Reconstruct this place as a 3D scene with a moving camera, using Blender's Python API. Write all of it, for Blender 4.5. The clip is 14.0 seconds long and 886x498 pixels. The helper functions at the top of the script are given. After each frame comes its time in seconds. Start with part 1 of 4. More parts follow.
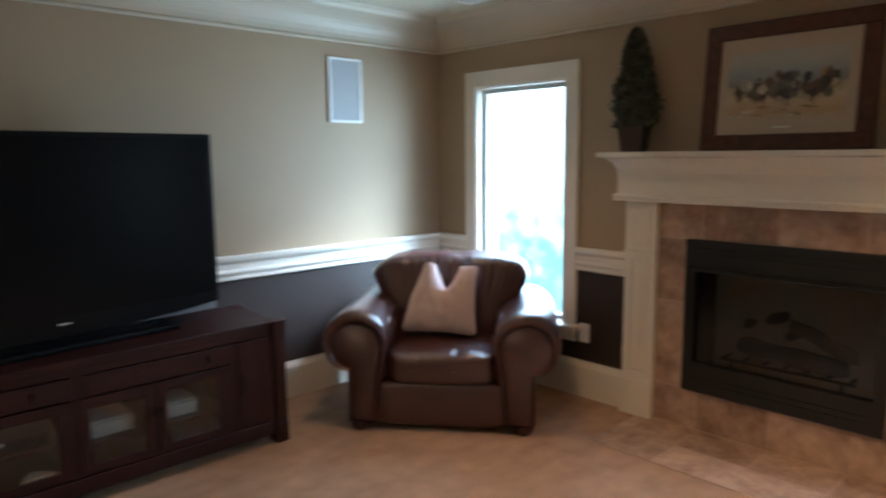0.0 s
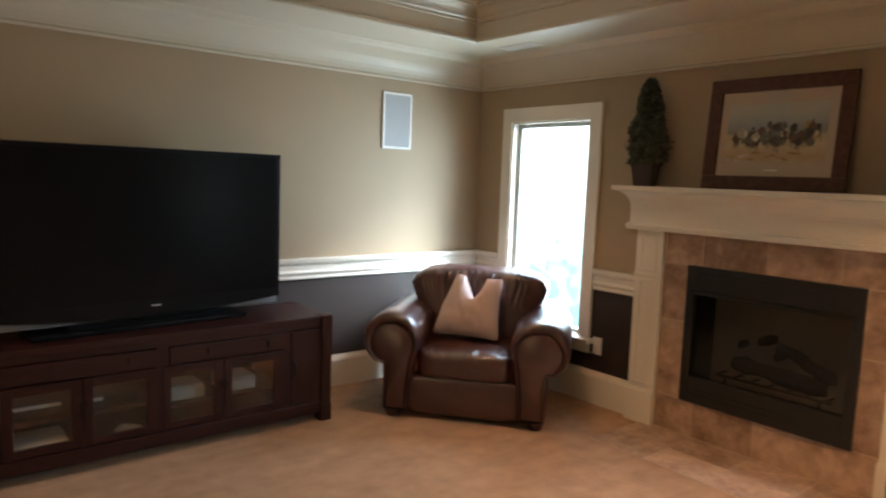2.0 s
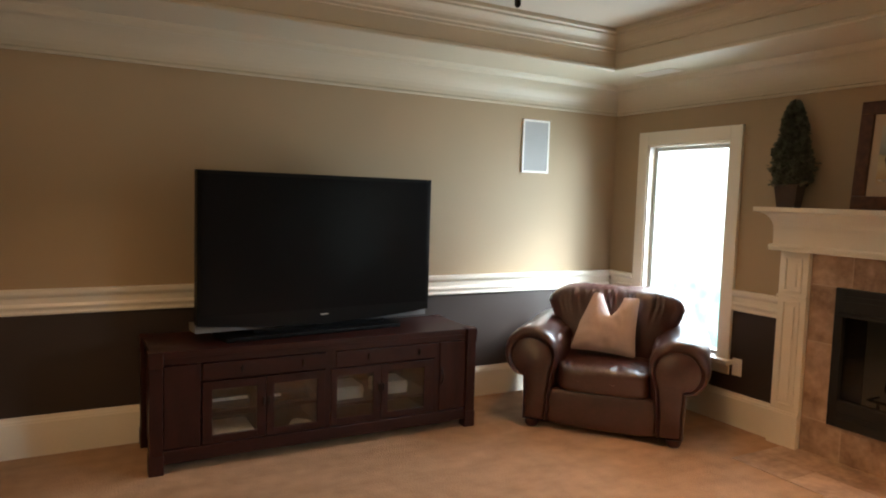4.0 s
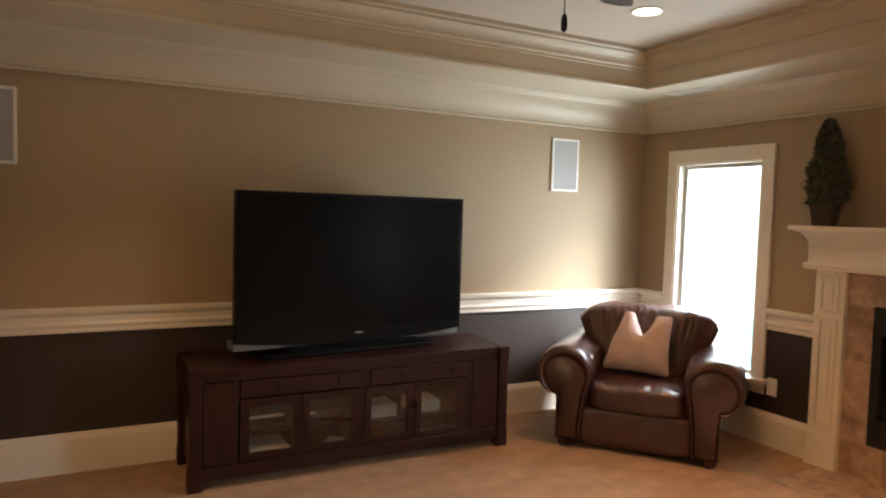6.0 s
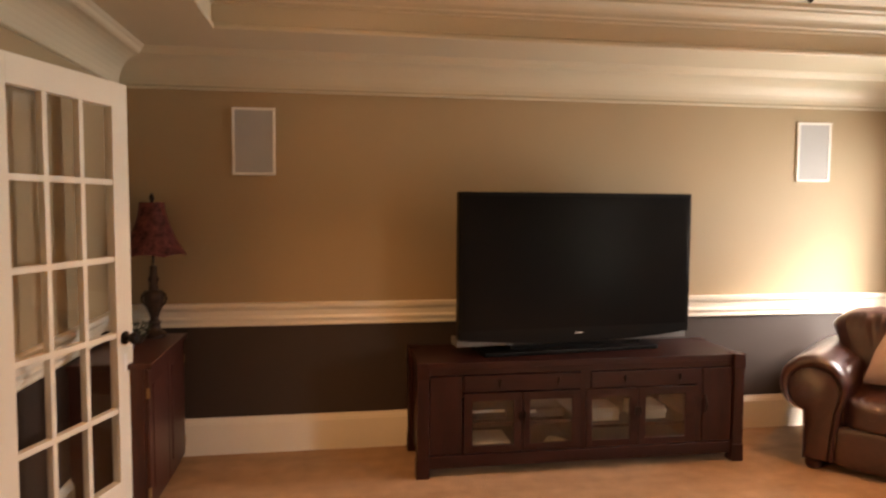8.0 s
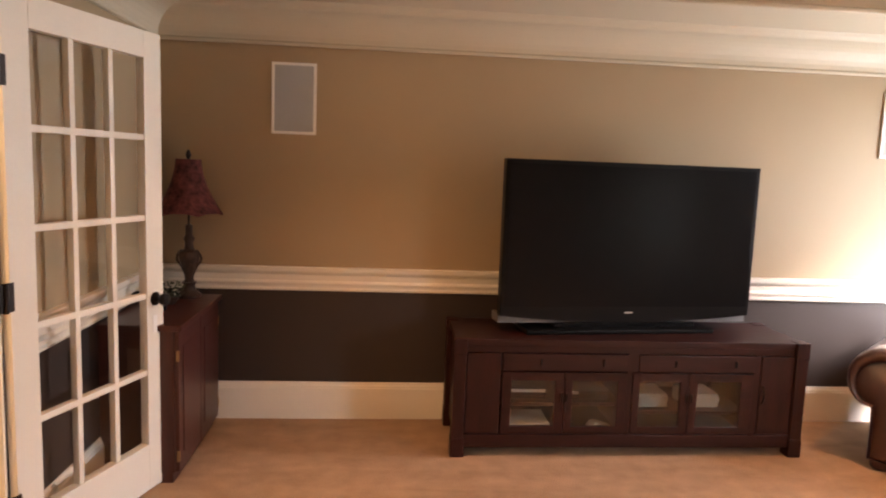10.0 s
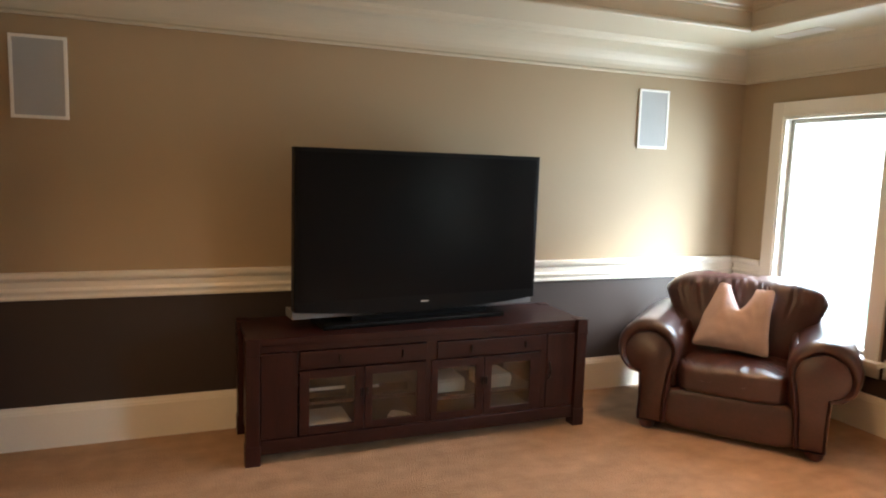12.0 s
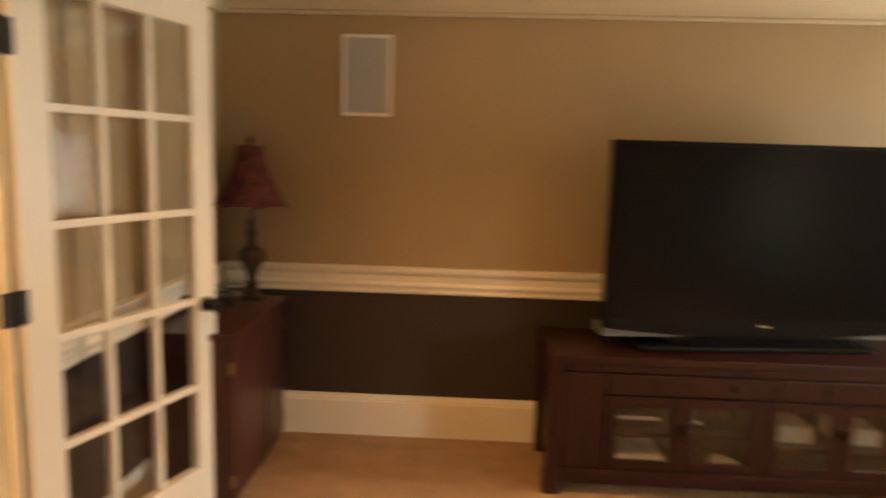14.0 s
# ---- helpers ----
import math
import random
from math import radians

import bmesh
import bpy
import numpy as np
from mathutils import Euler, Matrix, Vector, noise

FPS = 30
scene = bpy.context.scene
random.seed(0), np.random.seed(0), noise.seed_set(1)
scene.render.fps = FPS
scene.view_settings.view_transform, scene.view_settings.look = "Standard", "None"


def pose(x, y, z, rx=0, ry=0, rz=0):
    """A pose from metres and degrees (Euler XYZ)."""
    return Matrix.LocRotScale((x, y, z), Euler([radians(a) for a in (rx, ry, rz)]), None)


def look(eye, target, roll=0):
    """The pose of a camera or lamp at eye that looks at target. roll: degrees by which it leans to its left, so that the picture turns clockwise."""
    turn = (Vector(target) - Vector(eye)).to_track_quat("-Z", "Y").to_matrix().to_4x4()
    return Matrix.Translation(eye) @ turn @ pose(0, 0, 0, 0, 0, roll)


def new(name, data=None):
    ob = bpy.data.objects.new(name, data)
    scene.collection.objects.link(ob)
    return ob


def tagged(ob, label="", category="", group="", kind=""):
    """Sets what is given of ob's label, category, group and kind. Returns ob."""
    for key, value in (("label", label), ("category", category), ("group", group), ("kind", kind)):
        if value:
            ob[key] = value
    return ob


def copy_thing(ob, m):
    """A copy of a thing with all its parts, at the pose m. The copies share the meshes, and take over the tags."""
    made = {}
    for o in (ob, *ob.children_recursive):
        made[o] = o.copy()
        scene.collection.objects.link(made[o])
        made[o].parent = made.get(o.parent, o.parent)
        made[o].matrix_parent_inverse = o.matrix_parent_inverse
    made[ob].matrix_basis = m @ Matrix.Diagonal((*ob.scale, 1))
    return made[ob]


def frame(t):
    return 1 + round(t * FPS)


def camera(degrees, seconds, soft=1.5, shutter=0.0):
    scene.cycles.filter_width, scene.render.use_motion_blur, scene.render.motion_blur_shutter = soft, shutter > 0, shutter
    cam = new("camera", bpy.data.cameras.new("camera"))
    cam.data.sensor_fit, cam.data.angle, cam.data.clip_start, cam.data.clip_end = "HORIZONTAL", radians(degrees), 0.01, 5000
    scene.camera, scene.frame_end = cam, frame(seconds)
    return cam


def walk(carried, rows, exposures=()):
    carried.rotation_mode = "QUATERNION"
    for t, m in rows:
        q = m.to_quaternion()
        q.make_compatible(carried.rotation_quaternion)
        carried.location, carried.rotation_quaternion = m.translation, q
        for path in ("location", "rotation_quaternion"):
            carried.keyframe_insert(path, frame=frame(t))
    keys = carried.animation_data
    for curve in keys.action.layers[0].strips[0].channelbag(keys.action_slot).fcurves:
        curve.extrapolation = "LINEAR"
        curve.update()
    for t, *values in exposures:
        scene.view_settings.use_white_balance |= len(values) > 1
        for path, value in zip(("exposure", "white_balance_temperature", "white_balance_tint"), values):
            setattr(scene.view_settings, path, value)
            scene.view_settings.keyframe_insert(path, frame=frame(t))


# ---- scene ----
cam = camera(66.5, 14.0, soft=2.0, shutter=0.5)
PATH = [
    (0, (-3.343, -3.554, 1.460), (-1.980, -2.117, 1.186), -0.5),
    (0.5, (-3.526, -3.626, 1.530), (-2.369, -2.019, 1.248), -1.6),
    (1, (-3.594, -3.744, 1.497), (-2.426, -2.136, 1.272), -1.0),
    (1.5, (-3.638, -3.876, 1.482), (-2.417, -2.304, 1.282), 0.0),
    (2, (-3.620, -4.038, 1.477), (-2.365, -2.495, 1.267), 2.1),
    (2.5, (-3.859, -4.060, 1.477), (-2.350, -2.764, 1.270), 2.1),
    (3, (-3.898, -4.118, 1.513), (-2.414, -2.793, 1.312), 1.9),
    (3.5, (-3.845, -4.206, 1.472), (-2.731, -2.555, 1.296), 1.9),
    (3.7, (-3.863, -4.194, 1.474), (-2.880, -2.453, 1.304), 1.8),
    (5.8, (-3.999, -4.151, 1.49), (-3.049, -2.395, 1.37), 1.7),
    (6, (-4.0, -4.152, 1.49), (-3.074, -2.383, 1.379), 1.7),
    (6.5, (-4.008, -4.16, 1.487), (-3.148, -2.357, 1.406), 1.4),
    (7, (-4.013, -4.166, 1.485), (-3.291, -2.301, 1.431), 0.8),
    (7.5, (-4.009, -4.161, 1.486), (-3.506, -2.226, 1.43), 0.4),
    (8, (-3.987, -4.139, 1.496), (-3.673, -2.168, 1.368), 0.3),
    (8.5, (-3.936, -4.071, 1.49), (-3.787, -2.09, 1.255), 0.8),
    (8.7, (-3.959, -3.995, 1.438), (-3.856, -2.01, 1.216), 1.2),
    (10.8, (-3.919, -3.904, 1.542), (-3.516, -1.962, 1.288), 5.3),
    (11, (-3.94, -3.887, 1.511), (-3.386, -1.982, 1.256), 4.9),
    (11.5, (-3.9, -3.898, 1.514), (-3.179, -2.05, 1.259), 3.6),
    (12, (-3.872, -3.839, 1.49), (-3.129, -1.997, 1.253), 1.8),
    (12.5, (-3.793, -3.76, 1.469), (-3.232, -1.852, 1.252), 1.1),
    (13, (-3.759, -3.734, 1.507), (-3.186, -1.832, 1.271), 1.5),
    (13.5, (-3.791, -3.654, 1.442), (-3.295, -1.731, 1.210), 0.4),
    (14, (-3.907, -3.424, 1.486), (-3.994, -1.445, 1.211), 1.6),
]
EXPOSURES = [
    (0, 2.70, 5300, 9), (1.5, 2.82, 6000, 12), (3, 2.97, 6700, 13), (6.5, 3.04, 7800, 23), (7.5, 3.24, 9200, 29), (8.5, 3.70, 10000, 36),
    (11, 3.81, 6800, 28), (12.5, 3.26, 6800, 13), (13.5, 3.53, 6900, 20), (14, 3.69, 11200, 24),
]
walk(cam, [(t, look(*r)) for t, *r in PATH], EXPOSURES)

# ---- world and lights ----
world = bpy.data.worlds.new("sky")
scene.world = world
world.use_nodes = True
_sky = world.node_tree.nodes.new("ShaderNodeTexSky")
_sky.sky_type, _sky.sun_disc = "NISHITA", False
_sky.sun_elevation, _sky.sun_rotation = radians(41.2), radians(118.8)
world.node_tree.links.new(_sky.outputs[0], world.node_tree.nodes["Background"].inputs[0])
world.node_tree.nodes["Background"].inputs[1].default_value = 0.10


def lamp(name, kind, energy, color, m, **settings):
    data = bpy.data.lights.new(name, kind)
    data.energy, data.color = energy, color
    ob = new(name, data)
    ob.matrix_world = m
    return ob


SUN = lamp("sun", "SUN", 5.0, (0.76, 0.91, 1.0), look((3.0, -1.65, 3.0), (0, 0, 0)))
SUN.data.angle = radians(34)
WARM = (1.0, 0.53, 0.21)
SKYBLUE = (0.67, 0.88, 1.0)
WINDOWS = ((-0.375, -1.112), (-3.605, -4.342))      # opening edges along the chimney wall
WIN_Z = (0.432, 1.905)
for (y0, y1), watts, aim, spread in zip(WINDOWS, (6.6, 4.3), ((-1, -0.74, 1.10), (-1.0, -3.1, 0.0)), (140, 80)):
    w = lamp("window_light", "AREA", watts, SKYBLUE, look((0.14, (y0 + y1) / 2, 1.17), aim))
    w.data.shape, w.data.size, w.data.size_y, w.data.spread = "RECTANGLE", 0.70, 1.42, radians(spread)
CANS = ((-1.315, -1.335), (-3.895, -1.335), (-1.315, -3.415), (-3.895, -3.415))
for (x, y), watts in zip(CANS, (0.75, 0.55, 2.9, 0.10)):
    w = lamp("can_light", "AREA", watts, WARM, pose(x, y, 2.585))
    w.data.shape, w.data.size, w.data.spread = "DISK", 0.11, radians(98)
w = lamp("hall_light", "POINT", 5.5, (1.0, 0.78, 0.46), pose(-6.25, -3.25, 1.8))
w.data.shadow_soft_size = 0.38


# ---- materials ----
def mat(name, color, rough=0.6, vary=0.12, scale=6.0, fine=90.0, bump=0.15, metal=0.0, tint=None, spec=0.5, stretch=(1, 1, 1), coat=0.0, piece=0.0, height=0.004):
    """A surface with variation at two scales, and grain as relief."""
    m = bpy.data.materials.new(name)
    m.use_nodes = True
    nt, L = m.node_tree, m.node_tree.links.new
    b = nt.nodes["Principled BSDF"]
    b.inputs["Roughness"].default_value, b.inputs["Metallic"].default_value = rough, metal
    b.inputs["Specular IOR Level"].default_value = spec
    b.inputs["Coat Weight"].default_value = coat
    b.inputs["Coat Roughness"].default_value = 0.33
    tc = nt.nodes.new("ShaderNodeTexCoord")
    mp = nt.nodes.new("ShaderNodeMapping")
    mp.inputs["Scale"].default_value = stretch
    L(tc.outputs["Object"], mp.inputs[0])
    big, small = nt.nodes.new("ShaderNodeTexNoise"), nt.nodes.new("ShaderNodeTexNoise")
    for n, s, d in ((big, scale, 4), (small, fine, 3)):
        n.inputs["Scale"].default_value, n.inputs["Detail"].default_value = s, d
        L(mp.outputs[0], n.inputs["Vector"])
    dark = [c * (1 - vary * 1.6) for c in color[:3]]
    light = list(tint) if tint else [min(1, c * (1 + vary)) for c in color[:3]]
    ramp = nt.nodes.new("ShaderNodeValToRGB")
    ramp.color_ramp.elements[0].position, ramp.color_ramp.elements[1].position = 0.3, 0.7
    ramp.color_ramp.elements[0].color, ramp.color_ramp.elements[1].color = (*dark, 1), (*light, 1)
    add = nt.nodes.new("ShaderNodeMath")
    add.operation, add.inputs[1].default_value = "MULTIPLY_ADD", 0.35
    L(small.outputs[0], add.inputs[0])
    half = nt.nodes.new("ShaderNodeMath")
    half.operation, half.inputs[1].default_value = "MULTIPLY", 0.65
    L(big.outputs[0], half.inputs[0])
    L(half.outputs[0], add.inputs[2])
    fac = add.outputs[0]
    if piece:
        info = nt.nodes.new("ShaderNodeObjectInfo")
        p = nt.nodes.new("ShaderNodeMath")
        p.operation, p.inputs[1].default_value = "MULTIPLY_ADD", piece
        L(info.outputs["Random"], p.inputs[0])
        L(fac, p.inputs[2])
        q = nt.nodes.new("ShaderNodeMath")
        q.operation, q.inputs[1].default_value = "SUBTRACT", piece / 2
        L(p.outputs[0], q.inputs[0])
        fac = q.outputs[0]
    L(fac, ramp.inputs[0])
    L(ramp.outputs[0], b.inputs["Base Color"])
    rr = nt.nodes.new("ShaderNodeMath")
    rr.operation, rr.inputs[1].default_value, rr.inputs[2].default_value = "MULTIPLY_ADD", 0.25 * rough, rough * 0.87
    L(big.outputs[0], rr.inputs[0])
    L(rr.outputs[0], b.inputs["Roughness"])
    if bump:
        bp = nt.nodes.new("ShaderNodeBump")
        bp.inputs["Strength"].default_value, bp.inputs["Distance"].default_value = bump, height
        L(small.outputs[0], bp.inputs["Height"])
        L(bp.outputs[0], b.inputs["Normal"])
    return m


def glass(name, rough=0.0, tint=(1, 1, 1), gloss=0.03):
    m = bpy.data.materials.new(name)
    m.use_nodes = True
    nt, L = m.node_tree, m.node_tree.links.new
    b, out = nt.nodes["Principled BSDF"], nt.nodes["Material Output"]
    b.inputs["Base Color"].default_value, b.inputs["Roughness"].default_value = (*tint, 1), rough
    b.inputs["Transmission Weight"].default_value, b.inputs["IOR"].default_value = 1.0, 1.02
    gl = nt.nodes.new("ShaderNodeBsdfGlossy")
    gl.inputs["Roughness"].default_value = 0.02
    lw = nt.nodes.new("ShaderNodeLayerWeight")
    pw = nt.nodes.new("ShaderNodeMath")
    pw.operation, pw.inputs[1].default_value = "POWER", 4.0
    L(lw.outputs["Facing"], pw.inputs[0])
    fr = nt.nodes.new("ShaderNodeMath")
    fr.operation, fr.inputs[1].default_value, fr.inputs[2].default_value = "MULTIPLY_ADD", 0.55, gloss
    L(pw.outputs[0], fr.inputs[0])
    mix = nt.nodes.new("ShaderNodeMixShader")
    tr = nt.nodes.new("ShaderNodeBsdfTransparent")
    tr.inputs[0].default_value = (*tint, 1)
    L(fr.outputs[0], mix.inputs[0])
    L(tr.outputs[0], mix.inputs[1])
    L(gl.outputs[0], mix.inputs[2])
    L(mix.outputs[0], out.inputs[0])
    return m


def glow(name, color, strength):
    m = bpy.data.materials.new(name)
    m.use_nodes = True
    b = m.node_tree.nodes["Principled BSDF"]
    b.inputs["Base Color"].default_value = (*color, 1)
    b.inputs["Emission Color"].default_value = (*color, 1)
    b.inputs["Emission Strength"].default_value = strength
    return m


M_TAN = mat("tan_wall_paint", (0.375, 0.275, 0.168), 0.62, 0.05, 1.3, 260, 0.10, height=0.001)
M_BROWN = mat("dark_brown_wall_paint", (0.037, 0.025, 0.0205), 0.55, 0.07, 1.5, 260, 0.10, height=0.001)
M_TRIM = mat("white_gloss_trim_paint", (0.78, 0.73, 0.63), 0.32, 0.03, 2.0, 120, 0.05, height=0.001)
M_CEIL = mat("cream_ceiling_paint", (0.57, 0.50, 0.38), 0.42, 0.03, 1.2, 200, 0.10, height=0.001)
M_TRAY = mat("pale_tray_ceiling_paint", (0.62, 0.55, 0.46), 0.6, 0.03, 1.2, 200, 0.10, height=0.001)
M_HALL = mat("yellow_hall_paint", (0.55, 0.43, 0.22), 0.6, 0.05, 1.5, 200, 0.1, height=0.001)
M_CARPET = mat("beige_carpet", (0.43, 0.285, 0.185), 0.95, 0.13, 9.0, 110, 1.0, spec=0.1, height=0.012)
M_TILE = mat("tan_stone_tile", (0.40, 0.245, 0.165), 0.30, 0.30, 7.0, 26, 0.12, tint=(0.56, 0.40, 0.30), piece=0.20, height=0.002)
M_GROUT = mat("tan_grout", (0.54, 0.42, 0.32), 0.9, 0.1, 10, 120, 0.3)
M_WOOD = mat("dark_cherry_wood", (0.024, 0.0052, 0.0038), 0.42, 0.35, 3.0, 26, 0.12, tint=(0.042, 0.0094, 0.0067), spec=0.3, stretch=(1, 7, 7), coat=0.04, height=0.002)
M_WOODV = mat("dark_cherry_wood_upright", (0.024, 0.0052, 0.0038), 0.42, 0.35, 3.0, 26, 0.12, tint=(0.042, 0.0094, 0.0067), spec=0.3, stretch=(7, 7, 1), coat=0.04, height=0.002)
M_REDWOOD = mat("reddish_mahogany_wood", (0.055, 0.012, 0.009), 0.42, 0.3, 3.0, 26, 0.1, tint=(0.08, 0.018, 0.013), stretch=(7, 7, 1), coat=0.2, height=0.002)
M_FRAME = mat("brown_picture_frame_wood", (0.080, 0.030, 0.015), 0.45, 0.25, 4.0, 40, 0.1, tint=(0.115, 0.044, 0.022), spec=0.3, stretch=(7, 1, 7), height=0.002)
M_LEATHER = mat("brown_leather", (0.047, 0.0122, 0.0106), 0.36, 0.25, 7.0, 60, 0.30, tint=(0.072, 0.0215, 0.0190), coat=0.65, spec=0.6, height=0.006)
M_OXBLOOD = mat("oxblood_leather", (0.016, 0.0032, 0.0045), 0.40, 0.6, 6.0, 46, 0.6, tint=(0.048, 0.0075, 0.009), coat=0.12, height=0.006)
M_PILLOW = mat("pale_rose_pillow_fabric", (0.54, 0.43, 0.41), 0.85, 0.08, 5, 200, 0.4, spec=0.15)
M_BLACK = mat("black_satin_plastic", (0.005, 0.005, 0.006), 0.32, 0.1, 5, 100, 0.03, spec=0.25)
M_TVCASE = mat("black_television_plastic", (0.004, 0.004, 0.0042), 0.38, 0.05, 5, 100, 0.03, spec=0.12)
M_SCREEN = mat("black_tv_screen", (0.0065, 0.0065, 0.007), 0.24, 0.05, 3, 50, 0.0, spec=0.09)
M_SILVER = mat("dull_silver_plastic", (0.17, 0.165, 0.16), 0.5, 0.06, 5, 100, 0.03, metal=0.2)
M_IRON = mat("black_painted_metal", (0.008, 0.008, 0.008), 0.5, 0.2, 9, 120, 0.12)
M_BRONZE = mat("oil_rubbed_bronze", (0.020, 0.014, 0.012), 0.4, 0.2, 12, 100, 0.1, metal=0.6)
M_SOOT = mat("sooty_firebox_lining", (0.020, 0.018, 0.017), 0.9, 0.25, 5, 60, 0.3)
M_LOG = mat("charred_log", (0.016, 0.013, 0.012), 0.95, 0.4, 14, 70, 0.8, height=0.012)
M_GRILLE = mat("grey_speaker_cloth", (0.40, 0.405, 0.40), 0.8, 0.04, 4, 400, 0.3)
M_LEAF = mat("dark_topiary_leaf", (0.070, 0.086, 0.050), 0.65, 0.45, 26, 120, 0.1, tint=(0.20, 0.215, 0.15), spec=0.2)
M_PLANT = mat("bright_green_leaf", (0.05, 0.15, 0.04), 0.4, 0.3, 20, 120, 0.1, tint=(0.09, 0.24, 0.07))
M_STEM = mat("brown_stem", (0.07, 0.045, 0.025), 0.8, 0.3, 30, 120, 0.3)
M_POT = mat("dark_brown_pot", (0.045, 0.028, 0.022), 0.5, 0.25, 10, 90, 0.2)
M_VASE = mat("dark_ribbed_vase", (0.024, 0.012, 0.009), 0.65, 0.3, 14, 90, 0.2, spec=0.15)
M_SHADE = mat("red_damask_shade", (0.11, 0.016, 0.018), 0.7, 0.5, 24, 60, 0.3, tint=(0.20, 0.055, 0.048), spec=0.2)
M_URN = mat("carved_bronze_urn", (0.045, 0.022, 0.015), 0.42, 0.4, 30, 90, 0.4, metal=0.2)
M_VINYL = mat("pale_grey_window_sash", (0.50, 0.52, 0.50), 0.4, 0.05, 4, 100, 0.05)
M_BRASS = mat("dull_brass", (0.42, 0.30, 0.16), 0.4, 0.15, 10, 90, 0.1, metal=0.7)
M_PLATE = mat("white_plastic_plate", (0.82, 0.80, 0.75), 0.3, 0.02, 5, 100, 0.02)
M_MATBOARD = mat("beige_mat_board", (0.46, 0.37, 0.27), 0.8, 0.04, 4, 200, 0.05)
M_FAN = mat("dark_walnut_fan_blade", (0.05, 0.028, 0.018), 0.45, 0.25, 4, 40, 0.1, stretch=(1, 8, 8))
M_LAWN = mat("lawn", (0.06, 0.12, 0.03), 0.9, 0.4, 0.5, 20, 0.5)
M_STUCCO = mat("pale_exterior_wall", (0.5, 0.45, 0.38), 0.9, 0.1, 3, 60, 0.4)
M_PAPER = mat("pale_paper", (0.66, 0.63, 0.52), 0.8, 0.06, 8, 100, 0.05)
M_GLASS = glass("clear_glass")
M_SMOKE = glass("smoky_cabinet_glass", tint=(0.80, 0.80, 0.80), gloss=0.07)
M_FIREGLASS = glass("dark_fireplace_glass", tint=(0.6, 0.6, 0.6))
M_CANGLOW = glow("warm_lit_bulb", (1.0, 0.80, 0.62), 2.5)


# ---- mesh helpers ----
def part(name, bm, material, parent=None, label="", smooth=False):
    me = bpy.data.meshes.new(name)
    bmesh.ops.recalc_face_normals(bm, faces=bm.faces)
    bm.to_mesh(me)
    bm.free()
    for k in (material if isinstance(material, (list, tuple)) else [material]):
        me.materials.append(k)
    if smooth:
        me.shade_smooth()
        me.set_sharp_from_angle(angle=radians(52))
    ob = new(name, me)
    if parent:
        ob.parent = parent
    if label:
        ob["label"] = label
    return ob


def thing(name, m, label, category, group=""):
    ob = new(name)
    ob.empty_display_size = 0.1
    ob.matrix_basis = m
    return tagged(ob, label, category, group)


def structure(ob, label=""):
    return tagged(ob, label, kind="structure")


def box(bm, a, b, bevel=0.0, mi=0, seg=2):
    vs = [bm.verts.new((x, y, z)) for z in (a[2], b[2]) for y in (a[1], b[1]) for x in (a[0], b[0])]
    fs = [bm.faces.new([vs[i] for i in f]) for f in ((0, 2, 3, 1), (4, 5, 7, 6), (0, 1, 5, 4), (2, 6, 7, 3), (0, 4, 6, 2), (1, 3, 7, 5))]
    for f in fs:
        f.material_index = mi
    if bevel:
        es = list({e for f in fs for e in f.edges})
        r = bmesh.ops.bevel(bm, geom=es, offset=bevel, segments=seg, affect="EDGES", profile=0.6)
        for f in r["faces"]:
            f.material_index = mi
    return bm


def boxes(*items, bevel=0.0):
    bm = bmesh.new()
    for a, b in items:
        box(bm, a, b, bevel)
    return bm


def run(bm, profile, p0, p1, out, mi=0):
    """A moulding: a profile of (out, up) swept from p0 to p1; out is the unit way off the wall."""
    rings = []
    for p in (p0, p1):
        rings.append([bm.verts.new((p[0] + out[0] * o, p[1] + out[1] * o, p[2] + u)) for o, u in profile])
    n = len(profile)
    for i in range(n):
        f = bm.faces.new((rings[0][i], rings[0][(i + 1) % n], rings[1][(i + 1) % n], rings[1][i]))
        f.material_index = mi
    bm.faces.new(rings[0])
    bm.faces.new(rings[1][::-1])
    return bm


def rings(bm, loops, closed=False, cap=True):
    """Faces between loops of equally many points."""
    vs = [[bm.verts.new(p) for p in lp] for lp in loops]
    n = len(vs[0])
    for a, b in zip(vs, vs[1:] + ([vs[0]] if closed else [])):
        for i in range(n):
            bm.faces.new((a[i], a[(i + 1) % n], b[(i + 1) % n], b[i]))
    if cap and not closed:
        bm.faces.new(vs[0][::-1])
        bm.faces.new(vs[-1])
    return bm


def lathe(profile, n=28, bm=None, at=(0, 0), lobes=0, depth=0.0):
    """A turned body from (radius, height)."""
    bm = bm or bmesh.new()
    loops = []
    for r, z in profile:
        loops.append([(at[0] + r * (1 + depth * math.cos(lobes * 2 * math.pi * i / n)) * math.cos(2 * math.pi * i / n),
                       at[1] + r * (1 + depth * math.cos(lobes * 2 * math.pi * i / n)) * math.sin(2 * math.pi * i / n), z) for i in range(n)])
    return rings(bm, loops)


def tube(bm, a, b, r, n=10, r2=None):
    a, b = Vector(a), Vector(b)
    q = (b - a).to_track_quat("Z", "Y")
    loops = []
    for p, rad in ((a, r), (b, r if r2 is None else r2)):
        loops.append([tuple(p + q @ Vector((rad * math.cos(2 * math.pi * i / n), rad * math.sin(2 * math.pi * i / n), 0))) for i in range(n)])
    return rings(bm, loops)


